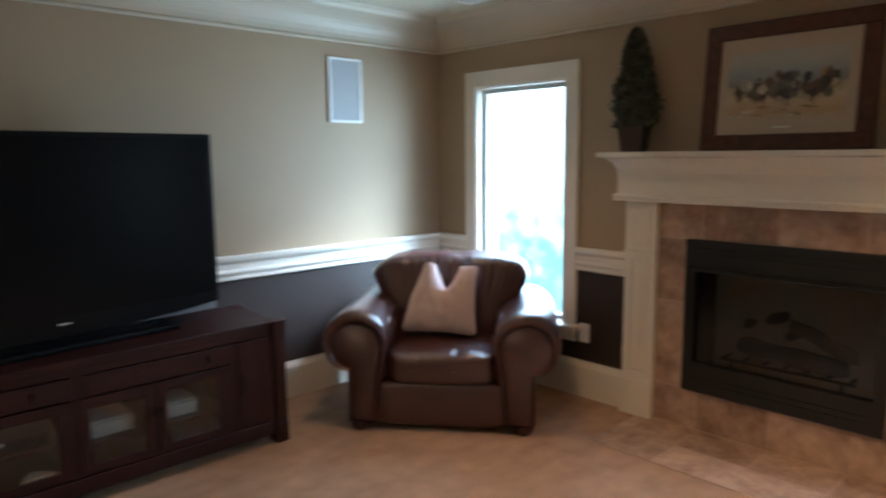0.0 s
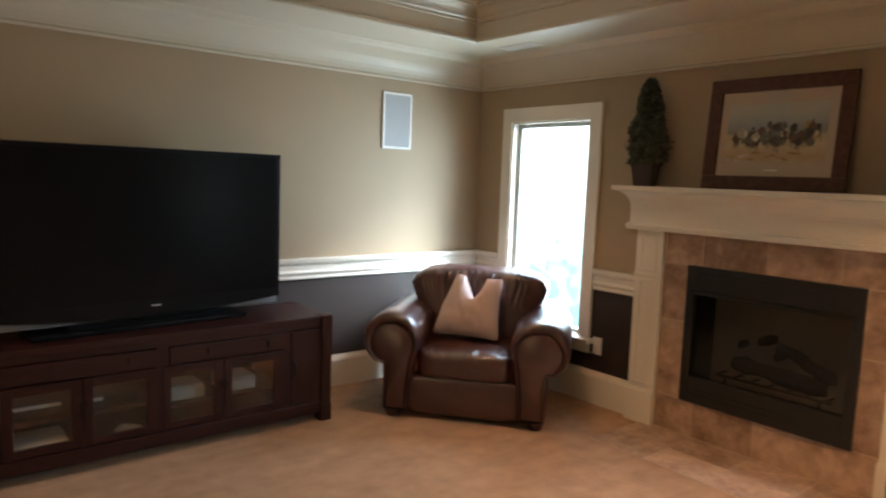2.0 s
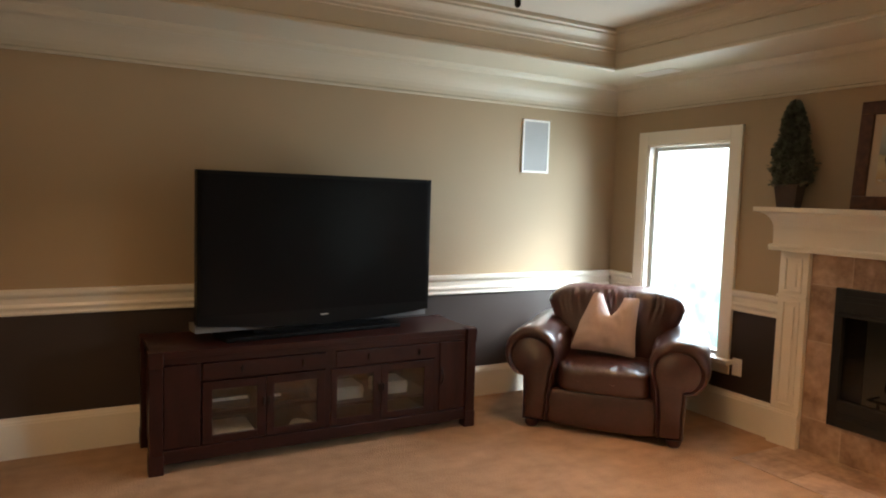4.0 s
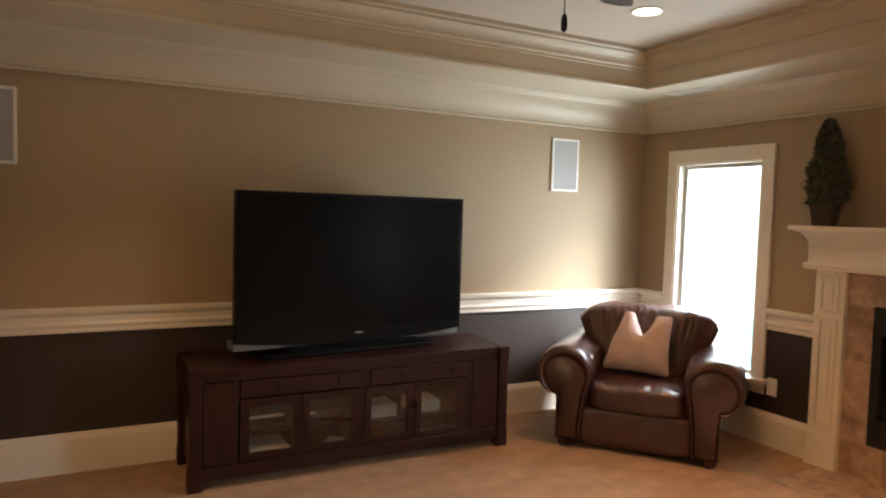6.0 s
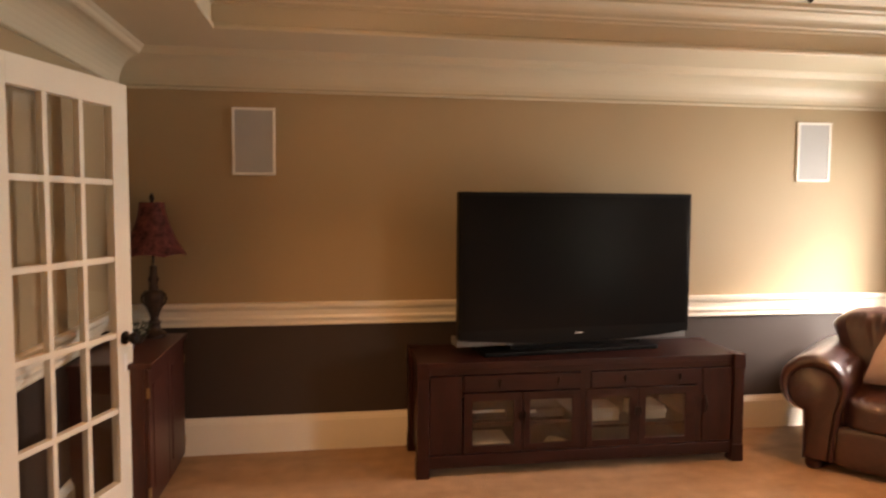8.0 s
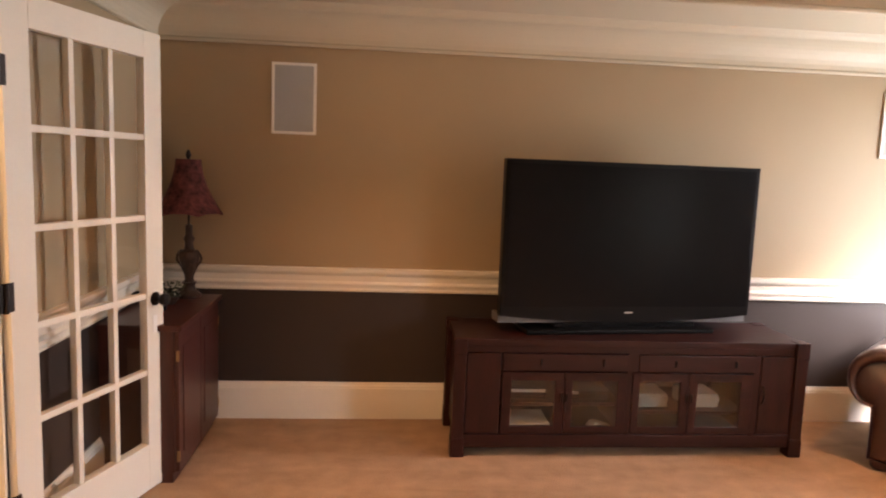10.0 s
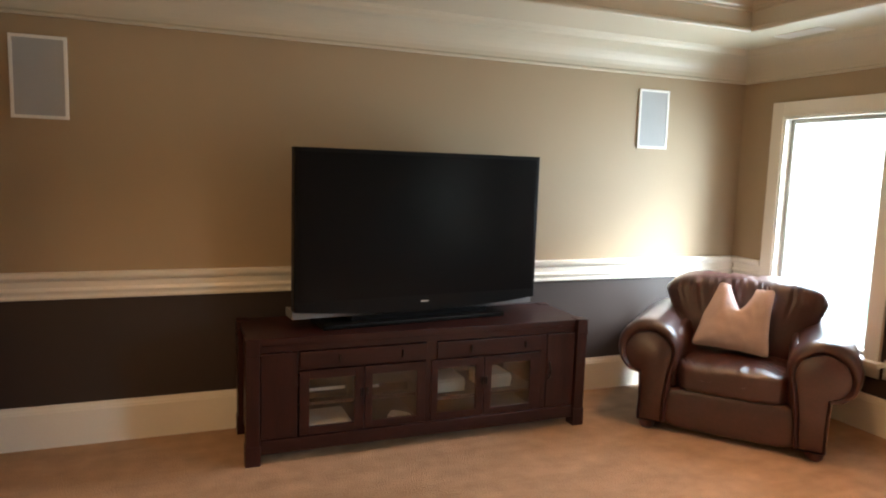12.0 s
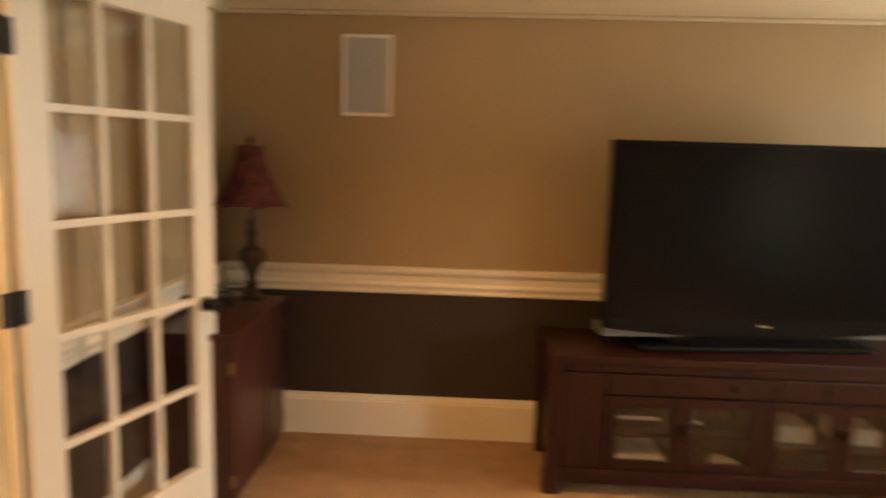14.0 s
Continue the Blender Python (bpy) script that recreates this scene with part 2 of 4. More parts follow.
def cushion(size, power=4.0, res=14, puff=0.0, shape=None):
    """A soft block about the origin: rounded edges, bulging faces."""
    bm = bmesh.new()
    bmesh.ops.create_cube(bm, size=2.0)
    bmesh.ops.subdivide_edges(bm, edges=bm.edges, cuts=res, use_grid_fill=True)
    for v in bm.verts:
        x, y, z = v.co
        k = (abs(x) ** power + abs(y) ** power + abs(z) ** power) ** (1 / power)
        p = Vector((x / k, y / k, z / k))
        if puff:
            p.z *= 1 + puff * (1 - p.x * p.x) * (1 - p.y * p.y)
        p = Vector((p.x * size[0] / 2, p.y * size[1] / 2, p.z * size[2] / 2))
        v.co = shape(p) if shape else p
    return bm


# ---- the large structure ----
X0, X1, Y0, Y1 = -5.21, 0.0, -4.75, 0.0
COVE, SOFFIT, TRAY = 2.158, 2.356, 2.61
SPLIT = 0.83


def wall(name, axis, u0, u1, w0, w1, openings, label, top=2.75, split=True):
    """A wall of thickness w0..w1 along u, with real openings (u0, u1, z0, z1)."""
    us = sorted({u0, u1, *[o[0] for o in openings], *[o[1] for o in openings]})
    zs = sorted({0.0 - 0.1, top, SPLIT, *[o[2] for o in openings], *[o[3] for o in openings]})
    bm = bmesh.new()
    for a, b in zip(us, us[1:]):
        for c, d in zip(zs, zs[1:]):
            um, zm = (a + b) / 2, (c + d) / 2
            if any(o[0] < um < o[1] and o[2] < zm < o[3] for o in openings):
                continue
            lo, hi = ((a, w0, c), (b, w1, d)) if axis == "x" else ((w0, a, c), (w1, b, d))
            box(bm, lo, hi, mi=1 if split and zm < SPLIT else 0)
    return structure(part(name, bm, [M_TAN, M_BROWN]), label)


WIN_OPEN = [(y1, y0, WIN_Z[0], WIN_Z[1]) for y0, y1 in WINDOWS]
FIRE = (-2.84, -1.90, 0.215, 1.02)
wall("wall_north", "x", X0 - 0.14, 0.30, 0.0, 0.14, [], "tan painted wall over dark brown wainscot paint")
wall("wall_east", "y", Y0, Y1, 0.0, 0.20, WIN_OPEN + [FIRE], "tan and dark brown painted chimney wall with two windows")
DOORWAY = (-3.22, -1.60, -0.1, 2.045)
wall("wall_west", "y", Y0, Y1, X0 - 0.14, X0, [DOORWAY], "tan and dark brown painted wall with a double doorway")
wall("wall_south", "x", X0 - 0.14, 0.30, Y0 - 0.14, Y0, [], "tan and dark brown painted wall")
bm = bmesh.new()
box(bm, (X0 - 0.14, Y0 - 0.14, -0.1), (0.30, 0.14, 0.0))
structure(part("floor", bm, M_CARPET), "beige cut-pile carpet with brushed tracks")

nt = M_CARPET.node_tree
tc, wv, ns = nt.nodes.new("ShaderNodeTexCoord"), nt.nodes.new("ShaderNodeTexNoise"), nt.nodes.new("ShaderNodeMapping")
ns.inputs["Rotation"].default_value, ns.inputs["Scale"].default_value = (0, 0, radians(24)), (0.7, 2.8, 1)
wv.inputs["Scale"].default_value, wv.inputs["Detail"].default_value, wv.inputs["Distortion"].default_value = 2.2, 6.0, 0.8
nt.links.new(tc.outputs["Object"], ns.inputs[0])
nt.links.new(ns.outputs[0], wv.inputs["Vector"])
mx = nt.nodes.new("ShaderNodeMix")
mx.data_type, mx.blend_type = "RGBA", "MULTIPLY"
cr = nt.nodes.new("ShaderNodeValToRGB")
cr.color_ramp.elements[0].position, cr.color_ramp.elements[1].position = 0.36, 0.66
cr.color_ramp.elements[0].color, cr.color_ramp.elements[1].color = (0.82, 0.80, 0.78, 1), (1.08, 1.07, 1.06, 1)
nt.links.new(wv.outputs[0], cr.inputs[0])
mx.inputs[0].default_value = 0.55
base = nt.nodes["Principled BSDF"].inputs["Base Color"]
nt.links.new(base.links[0].from_socket, mx.inputs[6])
nt.links.new(cr.outputs[0], mx.inputs[7])
nt.links.new(mx.outputs[2], base)

# ceiling: cove, soffit and raised tray, one mesh
bm = bmesh.new()


def room_loop(inset, z):
    return [(X0 + inset, Y0 + inset, z), (X1 - inset, Y0 + inset, z), (X1 - inset, Y1 - inset, z), (X0 + inset, Y1 - inset, z)]


prof = [(0.0, COVE - 0.002), (0.016, COVE - 0.002), (0.022, COVE + 0.003), (0.022, COVE + 0.012), (0.014, COVE + 0.020)]
for i in range(9):
    a = math.pi / 2 * i / 8
    prof.append((0.014 + 0.150 * (1 - math.cos(a)), COVE + 0.020 + 0.140 * math.sin(a)))
prof += [(0.176, SOFFIT - 0.030), (0.186, SOFFIT - 0.016), (0.200, SOFFIT - 0.006), (0.206, SOFFIT)]
T = 0.636
prof += [(T - 0.012, SOFFIT), (T, SOFFIT + 0.0), (T + 0.006, SOFFIT + 0.006), (T + 0.006, SOFFIT + 0.022), (T - 0.008, SOFFIT + 0.030), (T - 0.008, SOFFIT + 0.120),
         (T + 0.008, SOFFIT + 0.124), (T + 0.008, SOFFIT + 0.138), (T + 0.018, SOFFIT + 0.146)]
for i in range(6):
    a = math.pi / 2 * i / 5
    prof.append((T + 0.018 + 0.055 * (1 - math.cos(a)), SOFFIT + 0.150 + 0.055 * math.sin(a)))
prof += [(T + 0.082, SOFFIT + 0.210), (T + 0.082, SOFFIT + 0.222), (T + 0.096, SOFFIT + 0.230), (T + 0.096, TRAY)]
vs = [[bm.verts.new(p) for p in room_loop(o, z)] for o, z in prof]
for k, (a, b) in enumerate(zip(vs, vs[1:])):
    for i in range(4):
        bm.faces.new((a[i], a[(i + 1) % 4], b[(i + 1) % 4], b[i]))
f = bm.faces.new(vs[-1])
f.material_index = 1
box(bm, (X0 - 0.14, Y0 - 0.14, 2.75), (0.30, 0.14, 2.9), mi=1)
structure(part("ceiling", bm, [M_CEIL, M_TRAY]), "cream coved ceiling with a raised moulded tray")

# baseboards and chair rails
BASE = [(0, 0), (0.020, 0), (0.020, 0.185), (0.016, 0.192), (0.016, 0.198), (0.010, 0.208), (0.006, 0.222), (0, 0.222)]
RAIL = [(0, 0.772), (0.014, 0.772), (0.018, 0.782), (0.014, 0.792), (0.014, 0.802), (0.022, 0.806), (0.026, 0.818), (0.020, 0.828), (0.014, 0.832),
        (0.014, 0.866), (0.024, 0.872), (0.034, 0.886), (0.036, 0.900), (0.036, 0.908), (0.030, 0.912), (0, 0.912)]
CAS = 0.092


def trim_run(p0, p1, out):
    structure(part("baseboard", run(bmesh.new(), BASE, (*p0, 0), (*p1, 0), out), M_TRIM), "tall white painted baseboard")


def rail_run(p0, p1, out):
    structure(part("chair_rail", run(bmesh.new(), RAIL, (*p0, 0), (*p1, 0), out), M_TRIM), "white painted stepped chair rail")


trim_run((X0, 0), (X1, 0), (0, -1))
rail_run((X0, 0), (X1, 0), (0, -1))
trim_run((X0, Y0), (X1, Y0), (0, 1))
rail_run((X0, Y0), (X1, Y0), (0, 1))
for a, b in ((-0.021, -1.548), (-3.152, Y0 + 0.021)):
    trim_run((0, a), (0, b), (-1, 0))
for a, b in ((-0.037, WINDOWS[0][0] + CAS), (WINDOWS[0][1] - CAS, -1.548), (-3.152, WINDOWS[1][0] + CAS), (WINDOWS[1][1] - CAS, Y0 + 0.037)):
    rail_run((0, a), (0, b), (-1, 0))
for a, b in ((-0.021, -1.6 + 0.10), (-3.22 - 0.10, Y0 + 0.021)):
    trim_run((X0, a), (X0, b), (1, 0))
for a, b in ((-0.037, -1.6 + 0.10), (-3.22 - 0.10, Y0 + 0.037)):
    rail_run((X0, a), (X0, b), (1, 0))


# windows
def window(name, y0, y1):
    z0, z1 = WIN_Z
    w = thing(name, pose(0, 0, 0), "tall fixed window with white casing and pale sash", "window")
    w["kind"] = "structure"
    c = CAS
    part("casing", boxes(((-0.024, y0, z0), (0, y0 + c, z1 + 0.10)), ((-0.024, y1 - c, z0), (0, y1, z1 + 0.10)), ((-0.024, y1, z1), (0, y0, z1 + 0.10)), bevel=0.004), M_TRIM, w)
    part("jamb_lining", boxes(((-0.012, y0 - 0.014, z0), (0.10, y0, z1)), ((-0.012, y1, z0), (0.10, y1 + 0.014, z1)), ((-0.012, y1 + 0.014, z1 - 0.014), (0.10, y0 - 0.014, z1)), bevel=0.002), M_TRIM, w)
    part("window_sill", boxes(((-0.075, y1 - c - 0.03, z0 - 0.026), (0.10, y0 + c + 0.03, z0 + 0.004)), bevel=0.006), M_TRIM, w)
    part("apron", boxes(((-0.018, y1 - c, z0 - 0.100), (0, y0 + c, z0 - 0.026)), bevel=0.004), M_TRIM, w)
    a, b, s = y0 - 0.014, y1 + 0.014, 0.030
    part("window_frame", boxes(((0.045, a - s, z0), (0.10, a, z1 - 0.014)), ((0.045, b, z0), (0.10, b + s, z1 - 0.014)),
                               ((0.045, b + s, z1 - 0.014 - s), (0.10, a - s, z1 - 0.014)), ((0.045, b + s, z0), (0.10, a - s, z0 + s)), bevel=0.006), M_VINYL, w)
    p = part("pane", boxes(((0.075, b + s, z0 + s), (0.081, a - s, z1 - 0.014 - s))), M_GLASS, w)
    p.visible_shadow = False
    part("exterior_reveal", boxes(((0.11, y0 - 0.012, z0), (0.20, y0, z1)), ((0.11, y1, z0), (0.20, y1 + 0.012, z1))), M_STUCCO, w)
    return w


window("window_1", *WINDOWS[0])
window("window_2", *WINDOWS[1])

# outside: ground, unseen chimney block that shades window 1, self-lit far foliage
structure(part("ground", boxes(((0.3, -60, -4.1), (120, 60, -4.0))), M_LAWN), "green lawn outside the windows")
# out of view; its depth is set to block slanting light into window 1
structure(part("chimney_chase", boxes(((0.20, -3.1, -4.0), (0.90, -1.6, 4.0))), M_STUCCO), "unseen pale chimney block added to cut slanting light into window 1")
# backdrop glows by itself: daylight on foliage is in its colour, paler upward
bd = bpy.data.materials.new("glowing_foliage_backdrop")
bd.use_nodes = True
nt, L = bd.node_tree, bd.node_tree.links.new
tc, n1, n2 = nt.nodes.new("ShaderNodeTexCoord"), nt.nodes.new("ShaderNodeTexNoise"), nt.nodes.new("ShaderNodeTexNoise")
n1.inputs["Scale"].default_value, n1.inputs["Detail"].default_value = 1.3, 8
L(tc.outputs["Object"], n1.inputs["Vector"])
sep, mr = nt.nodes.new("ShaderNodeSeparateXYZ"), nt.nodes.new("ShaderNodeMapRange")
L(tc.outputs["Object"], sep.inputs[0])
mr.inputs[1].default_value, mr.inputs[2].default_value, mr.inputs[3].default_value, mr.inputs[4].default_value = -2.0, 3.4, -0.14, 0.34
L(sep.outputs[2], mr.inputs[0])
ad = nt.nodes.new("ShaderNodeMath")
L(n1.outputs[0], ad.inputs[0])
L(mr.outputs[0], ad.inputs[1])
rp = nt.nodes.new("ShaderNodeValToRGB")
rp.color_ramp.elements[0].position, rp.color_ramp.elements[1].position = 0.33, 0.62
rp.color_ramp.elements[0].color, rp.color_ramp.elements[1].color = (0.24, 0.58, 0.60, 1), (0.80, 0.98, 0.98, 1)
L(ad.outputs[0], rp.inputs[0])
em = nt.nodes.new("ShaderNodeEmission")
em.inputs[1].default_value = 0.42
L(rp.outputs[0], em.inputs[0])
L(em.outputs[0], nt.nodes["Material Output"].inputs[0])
structure(part("backdrop", boxes(((14, -30, -4.0), (14.1, 30, 4.2))), bd), "self-lit backdrop of pale foliage and sky outside")

# hall beyond the doorway
hx0, hx1, hy0, hy1 = -6.9, X0 - 0.14, -3.9, -0.62
structure(part("hall_floor", boxes(((hx0, hy0, -0.1), (hx1, hy1, 0.0))), M_CARPET), "carpeted hall floor")
structure(part("hall_ceiling", boxes(((hx0, hy0, 2.45), (hx1, hy1, 2.6))), M_TRAY), "hall ceiling")
structure(part("hall_wall", boxes(((hx0, hy1, -0.1), (hx1, hy1 + 0.1, 2.6)), ((hx0, hy0 - 0.1, -0.1), (hx1, hy0, 2.6)), ((hx0 - 0.1, hy0 - 0.1, -0.1), (hx0, hy1 + 0.1, 2.6))), M_HALL), "yellow hall walls lit by warm light")
structure(part("hall_baseboard", run(bmesh.new(), BASE, (hx0, hy1, 0), (hx1, hy1, 0), (0, -1)), M_TRIM), "white hall baseboard")

# doorway trim
bm = boxes(((X0 - 0.14, -1.614, 0), (X0 + 0.001, -1.60, 2.045)), ((X0 - 0.14, -3.22, 0), (X0 + 0.001, -3.206, 2.045)), ((X0 - 0.14, -3.206, 2.031), (X0 + 0.001, -1.614, 2.045)), bevel=0.002)
for y in (-1.614, -3.206):
    s = -1 if y == -1.614 else 1
    box(bm, (X0 - 0.085, min(y, y + s * 0.014), 0), (X0 - 0.045, max(y, y + s * 0.014), 2.027), 0.002)
structure(part("door_jamb", bm, M_TRIM), "white painted door jamb with stop")
for side, x0, x1 in (("room", X0, X0 + 0.022), ("hall", X0 - 0.162, X0 - 0.14)):
    structure(part("door_casing", boxes(((x0, -1.590, 0), (x1, -1.498, 2.14)), ((x0, -3.322, 0), (x1, -3.230, 2.14)), ((x0, -3.230, 2.04), (x1, -1.590, 2.14)), bevel=0.004), M_TRIM), "white door casing")


def french_door():
    W, H, TH = 0.815, 2.03, 0.04
    d = thing("french_door", pose(X0 + 0.012, -1.588, 0.008, 0, 0, 72.0), "open white french door with fifteen glass panes", "door")
    st, top, bot = 0.112, 0.112, 0.215
    part("stile", boxes(((0, -TH / 2, 0), (st, TH / 2, H)), bevel=0.003), M_TRIM, d)
    part("stile", boxes(((W - st, -TH / 2, 0), (W, TH / 2, H)), bevel=0.003), M_TRIM, d)
    part("top_rail", boxes(((st, -TH / 2, H - top), (W - st, TH / 2, H)), bevel=0.002), M_TRIM, d)
    part("bottom_rail", boxes(((st, -TH / 2, 0), (W - st, TH / 2, bot)), bevel=0.002), M_TRIM, d)
    gw, gh, mu = (W - 2 * st - 2 * 0.026) / 3, (H - top - bot - 4 * 0.026) / 5, 0.026
    for i in (1, 2):
        x = st + i * gw + (i - 1) * mu
        part("muntin", boxes(((x, -TH / 2 + 0.005, bot), (x + mu, TH / 2 - 0.005, H - top)), bevel=0.004), M_TRIM, d)
    for j in range(1, 5):
        z = bot + j * gh + (j - 1) * mu
        part("muntin", boxes(((st, -TH / 2 + 0.004, z), (W - st, TH / 2 - 0.004, z + mu)), bevel=0.004), M_TRIM, d)
    for i in range(3):
        for j in range(5):
            x, z = st + i * (gw + mu), bot + j * (gh + mu)
            p = part("pane", boxes(((x, -0.002, z), (x + gw, 0.002, z + gh))), M_GLASS, d)
            p.visible_shadow = False
    for s in (-1, 1):
        k = lathe([(0.0001, 0), (0.030, 0), (0.031, 0.006), (0.012, 0.010), (0.010, 0.030), (0.024, 0.036), (0.029, 0.050), (0.024, 0.064), (0.0001, 0.068)], 20)
        bmesh.ops.transform(k, matrix=pose(W - 0.06, s * TH / 2, 0.875, -90 * s), verts=k.verts)
        part("door_knob", k, M_BRONZE, d, "oil-rubbed bronze knob", True)
    part("strike_plate", boxes(((W - 0.075, -TH / 2 - 0.002, 0.72), (W - 0.045, -TH / 2, 0.80)), bevel=0.001), M_PLATE, d)
    for z in (0.265, 1.015, 1.765):
        h = part("hinge", boxes(((-0.072, -TH / 2 - 0.005, z - 0.05), (0.012, -TH / 2 - 0.0005, z + 0.05)), bevel=0.002), M_BRONZE, d, "dark bronze hinge")
        part("knuckle", tube(bmesh.new(), (-0.024, -TH / 2 - 0.008, z - 0.052), (-0.024, -TH / 2 - 0.008, z + 0.052), 0.008), M_BRONZE, h)
    return d


french_door()


# ---- fireplace ----
def panel_leg(y0, y1, parent):
    leg = part("mantel_leg", boxes(((-0.046, y0, 0.0), (0, y1, 1.205)), bevel=0.003), M_TRIM, parent)
    part("plinth", boxes(((-0.062, y0 - 0.005, 0), (-0.046, y1 + 0.005, 0.205)), ((-0.056, y0 - 0.003, 0.205), (-0.046, y1 + 0.003, 0.218)), bevel=0.003), M_TRIM, leg)
    part("band", boxes(((-0.058, y0 - 0.004, 0.922), (-0.046, y1 + 0.004, 0.938)), bevel=0.004), M_TRIM, leg)
    for z0, z1 in ((0.250, 0.905), (0.955, 1.170)):
        a, b, d = y0 + 0.034, y1 - 0.034, 0.016
        frame_bars = (((a, z0), (b, z0 + d)), ((a, z1 - d), (b, z1)), ((a, z0 + d), (a + d, z1 - d)), ((b - d, z0 + d), (b, z1 - d)))
        part("panel_moulding", boxes(*[((-0.058, p[0], p[1]), (-0.046, q[0], q[1])) for p, q in frame_bars], bevel=0.004), M_TRIM, leg)
        part("raised_panel", boxes(((-0.055, a + 0.034, z0 + 0.036), (-0.046, b - 0.034, z1 - 0.036)), bevel=0.006), M_TRIM, leg)
    return leg


def mantel():
    m = thing("fireplace_mantel", pose(0, 0, 0), "white painted wooden mantel with panelled legs", "mantel")
    panel_leg(-1.735, -1.550, m)
    panel_leg(-3.150, -2.968, m)
    part("frieze", boxes(((-0.085, -3.185, 1.235), (0, -1.515, 1.36)), bevel=0.003), M_TRIM, m)
    bed = [(0, 1.205), (0.088, 1.205), (0.094, 1.210), (0.094, 1.222), (0.102, 1.228), (0.102, 1.238), (0.086, 1.244), (0, 1.244)]
    part("bed_moulding", run(bmesh.new(), bed, (0, -3.205, 0), (0, -1.495, 0), (-1, 0)), M_TRIM, m)
    bm = bmesh.new()
    loops = []
    for k in range(8):
        a = math.pi / 2 * k / 7
        o, z = 0.085 + 0.115 * (1 - math.cos(a)), 1.335 + 0.105 * math.sin(a)
        e = o - 0.085
        loops.append([(0, -3.185 - e * 0.95, z), (-o, -3.185 - e * 0.95, z), (-o, -1.515 + e * 0.42, z), (0, -1.515 + e * 0.42, z)])
    part("crown_moulding", rings(bm, loops), M_TRIM, m)
    part("shelf", boxes(((-0.222, -3.322, 1.442), (0, -1.462, 1.470)), bevel=0.005), M_TRIM, m)
    return m


mantel()
fp = thing("fireplace", pose(0, 0, 0), "black gas fireplace insert set in tan stone tiles", "fireplace")
part("surround_backing", boxes(((-0.012, -2.968, 0), (0, -2.84, 1.205)), ((-0.012, -1.90, 0), (0, -1.735, 1.205)), ((-0.012, -2.84, 1.02), (0, -1.90, 1.205)), ((-0.012, -2.84, 0), (0, -1.90, 0.215))), M_GROUT, fp)
fy0, fy1, fz0, fz1 = FIRE
part("face_frame", boxes(((-0.032, fy0, fz0), (0.02, fy0 + 0.05, fz1)), ((-0.032, fy1 - 0.05, fz0), (0.02, fy1, fz1)), ((-0.032, fy0 + 0.05, fz1 - 0.135), (0.02, fy1 - 0.05, fz1)),
                         ((-0.032, fy0 + 0.05, fz0), (0.02, fy1 - 0.05, fz0 + 0.155)), bevel=0.003), M_IRON, fp, "black louvred metal front")
part("hood", run(bmesh.new(), [(0.032, 0.885), (0.062, 0.868), (0.062, 0.862), (0.032, 0.872)], (0, fy0 + 0.03, 0), (0, fy1 - 0.03, 0), (-1, 0)), M_IRON, fp)
for z in (0.945, 0.975, 0.265, 0.295):
    part("louvre", boxes(((-0.036, fy0 + 0.06, z), (-0.031, fy1 - 0.06, z + 0.006)), bevel=0.001), M_IRON, fp)
p = part("glass_front", boxes(((0.0, fy0 + 0.05, fz0 + 0.155), (0.004, fy1 - 0.05, fz1 - 0.135))), M_FIREGLASS, fp)
bm = boxes(((0.42, fy0 + 0.14, fz0), (0.44, fy1 - 0.14, fz1)), ((0.02, fy0, fz0), (0.44, fy1, fz0 + 0.02)), ((0.02, fy0, fz1 - 0.02), (0.44, fy1, fz1)))
for s, a in ((1, fy0), (-1, fy1)):
    vs = [bm.verts.new(q) for q in ((0.02, a, fz0), (0.43, a + s * 0.15, fz0), (0.43, a + s * 0.15, fz1), (0.02, a, fz1))]
    bm.faces.new(vs)
part("firebox", bm, M_SOOT, fp, "sooty beige firebox lining")
rng = random.Random(3)
for (y, z, r, ln, tilt, x) in ((-2.37, 0.44, 0.05, 0.52, 4, 0.20), (-2.30, 0.53, 0.042, 0.40, -12, 0.25), (-2.52, 0.55, 0.038, 0.30, 22, 0.17), (-2.25, 0.61, 0.03, 0.24, -20, 0.22)):
    bm = bmesh.new()
    loops = []
    for k in range(9):
        u = k / 8 - 0.5
        c = Vector((x + 0.015 * math.sin(9 * u), y + u * ln, z + math.tan(radians(tilt)) * u * ln))
        rr = r * (0.75 if k in (0, 8) else 1) * (1 + 0.16 * rng.uniform(-1, 1))
        loops.append([tuple(c + Vector((rr * math.cos(2 * math.pi * i / 10), 0, rr * math.sin(2 * math.pi * i / 10)))) for i in range(10)])
    part("log", rings(bm, loops), M_LOG, fp, "charred ceramic log", True)
bm = bmesh.new()
for k in range(7):
    y = -2.66 + k * 0.1
    tube(bm, (0.10, y, 0.39), (0.30, y, 0.39), 0.007, 6)
for x in (0.12, 0.28):
    tube(bm, (x, -2.68, 0.38), (x, -2.04, 0.38), 0.008, 6)
    for y in (-2.62, -2.1):
        tube(bm, (x, y, fz0 + 0.02), (x, y, 0.38), 0.008, 6)
part("log_grate", bm, M_IRON, fp)

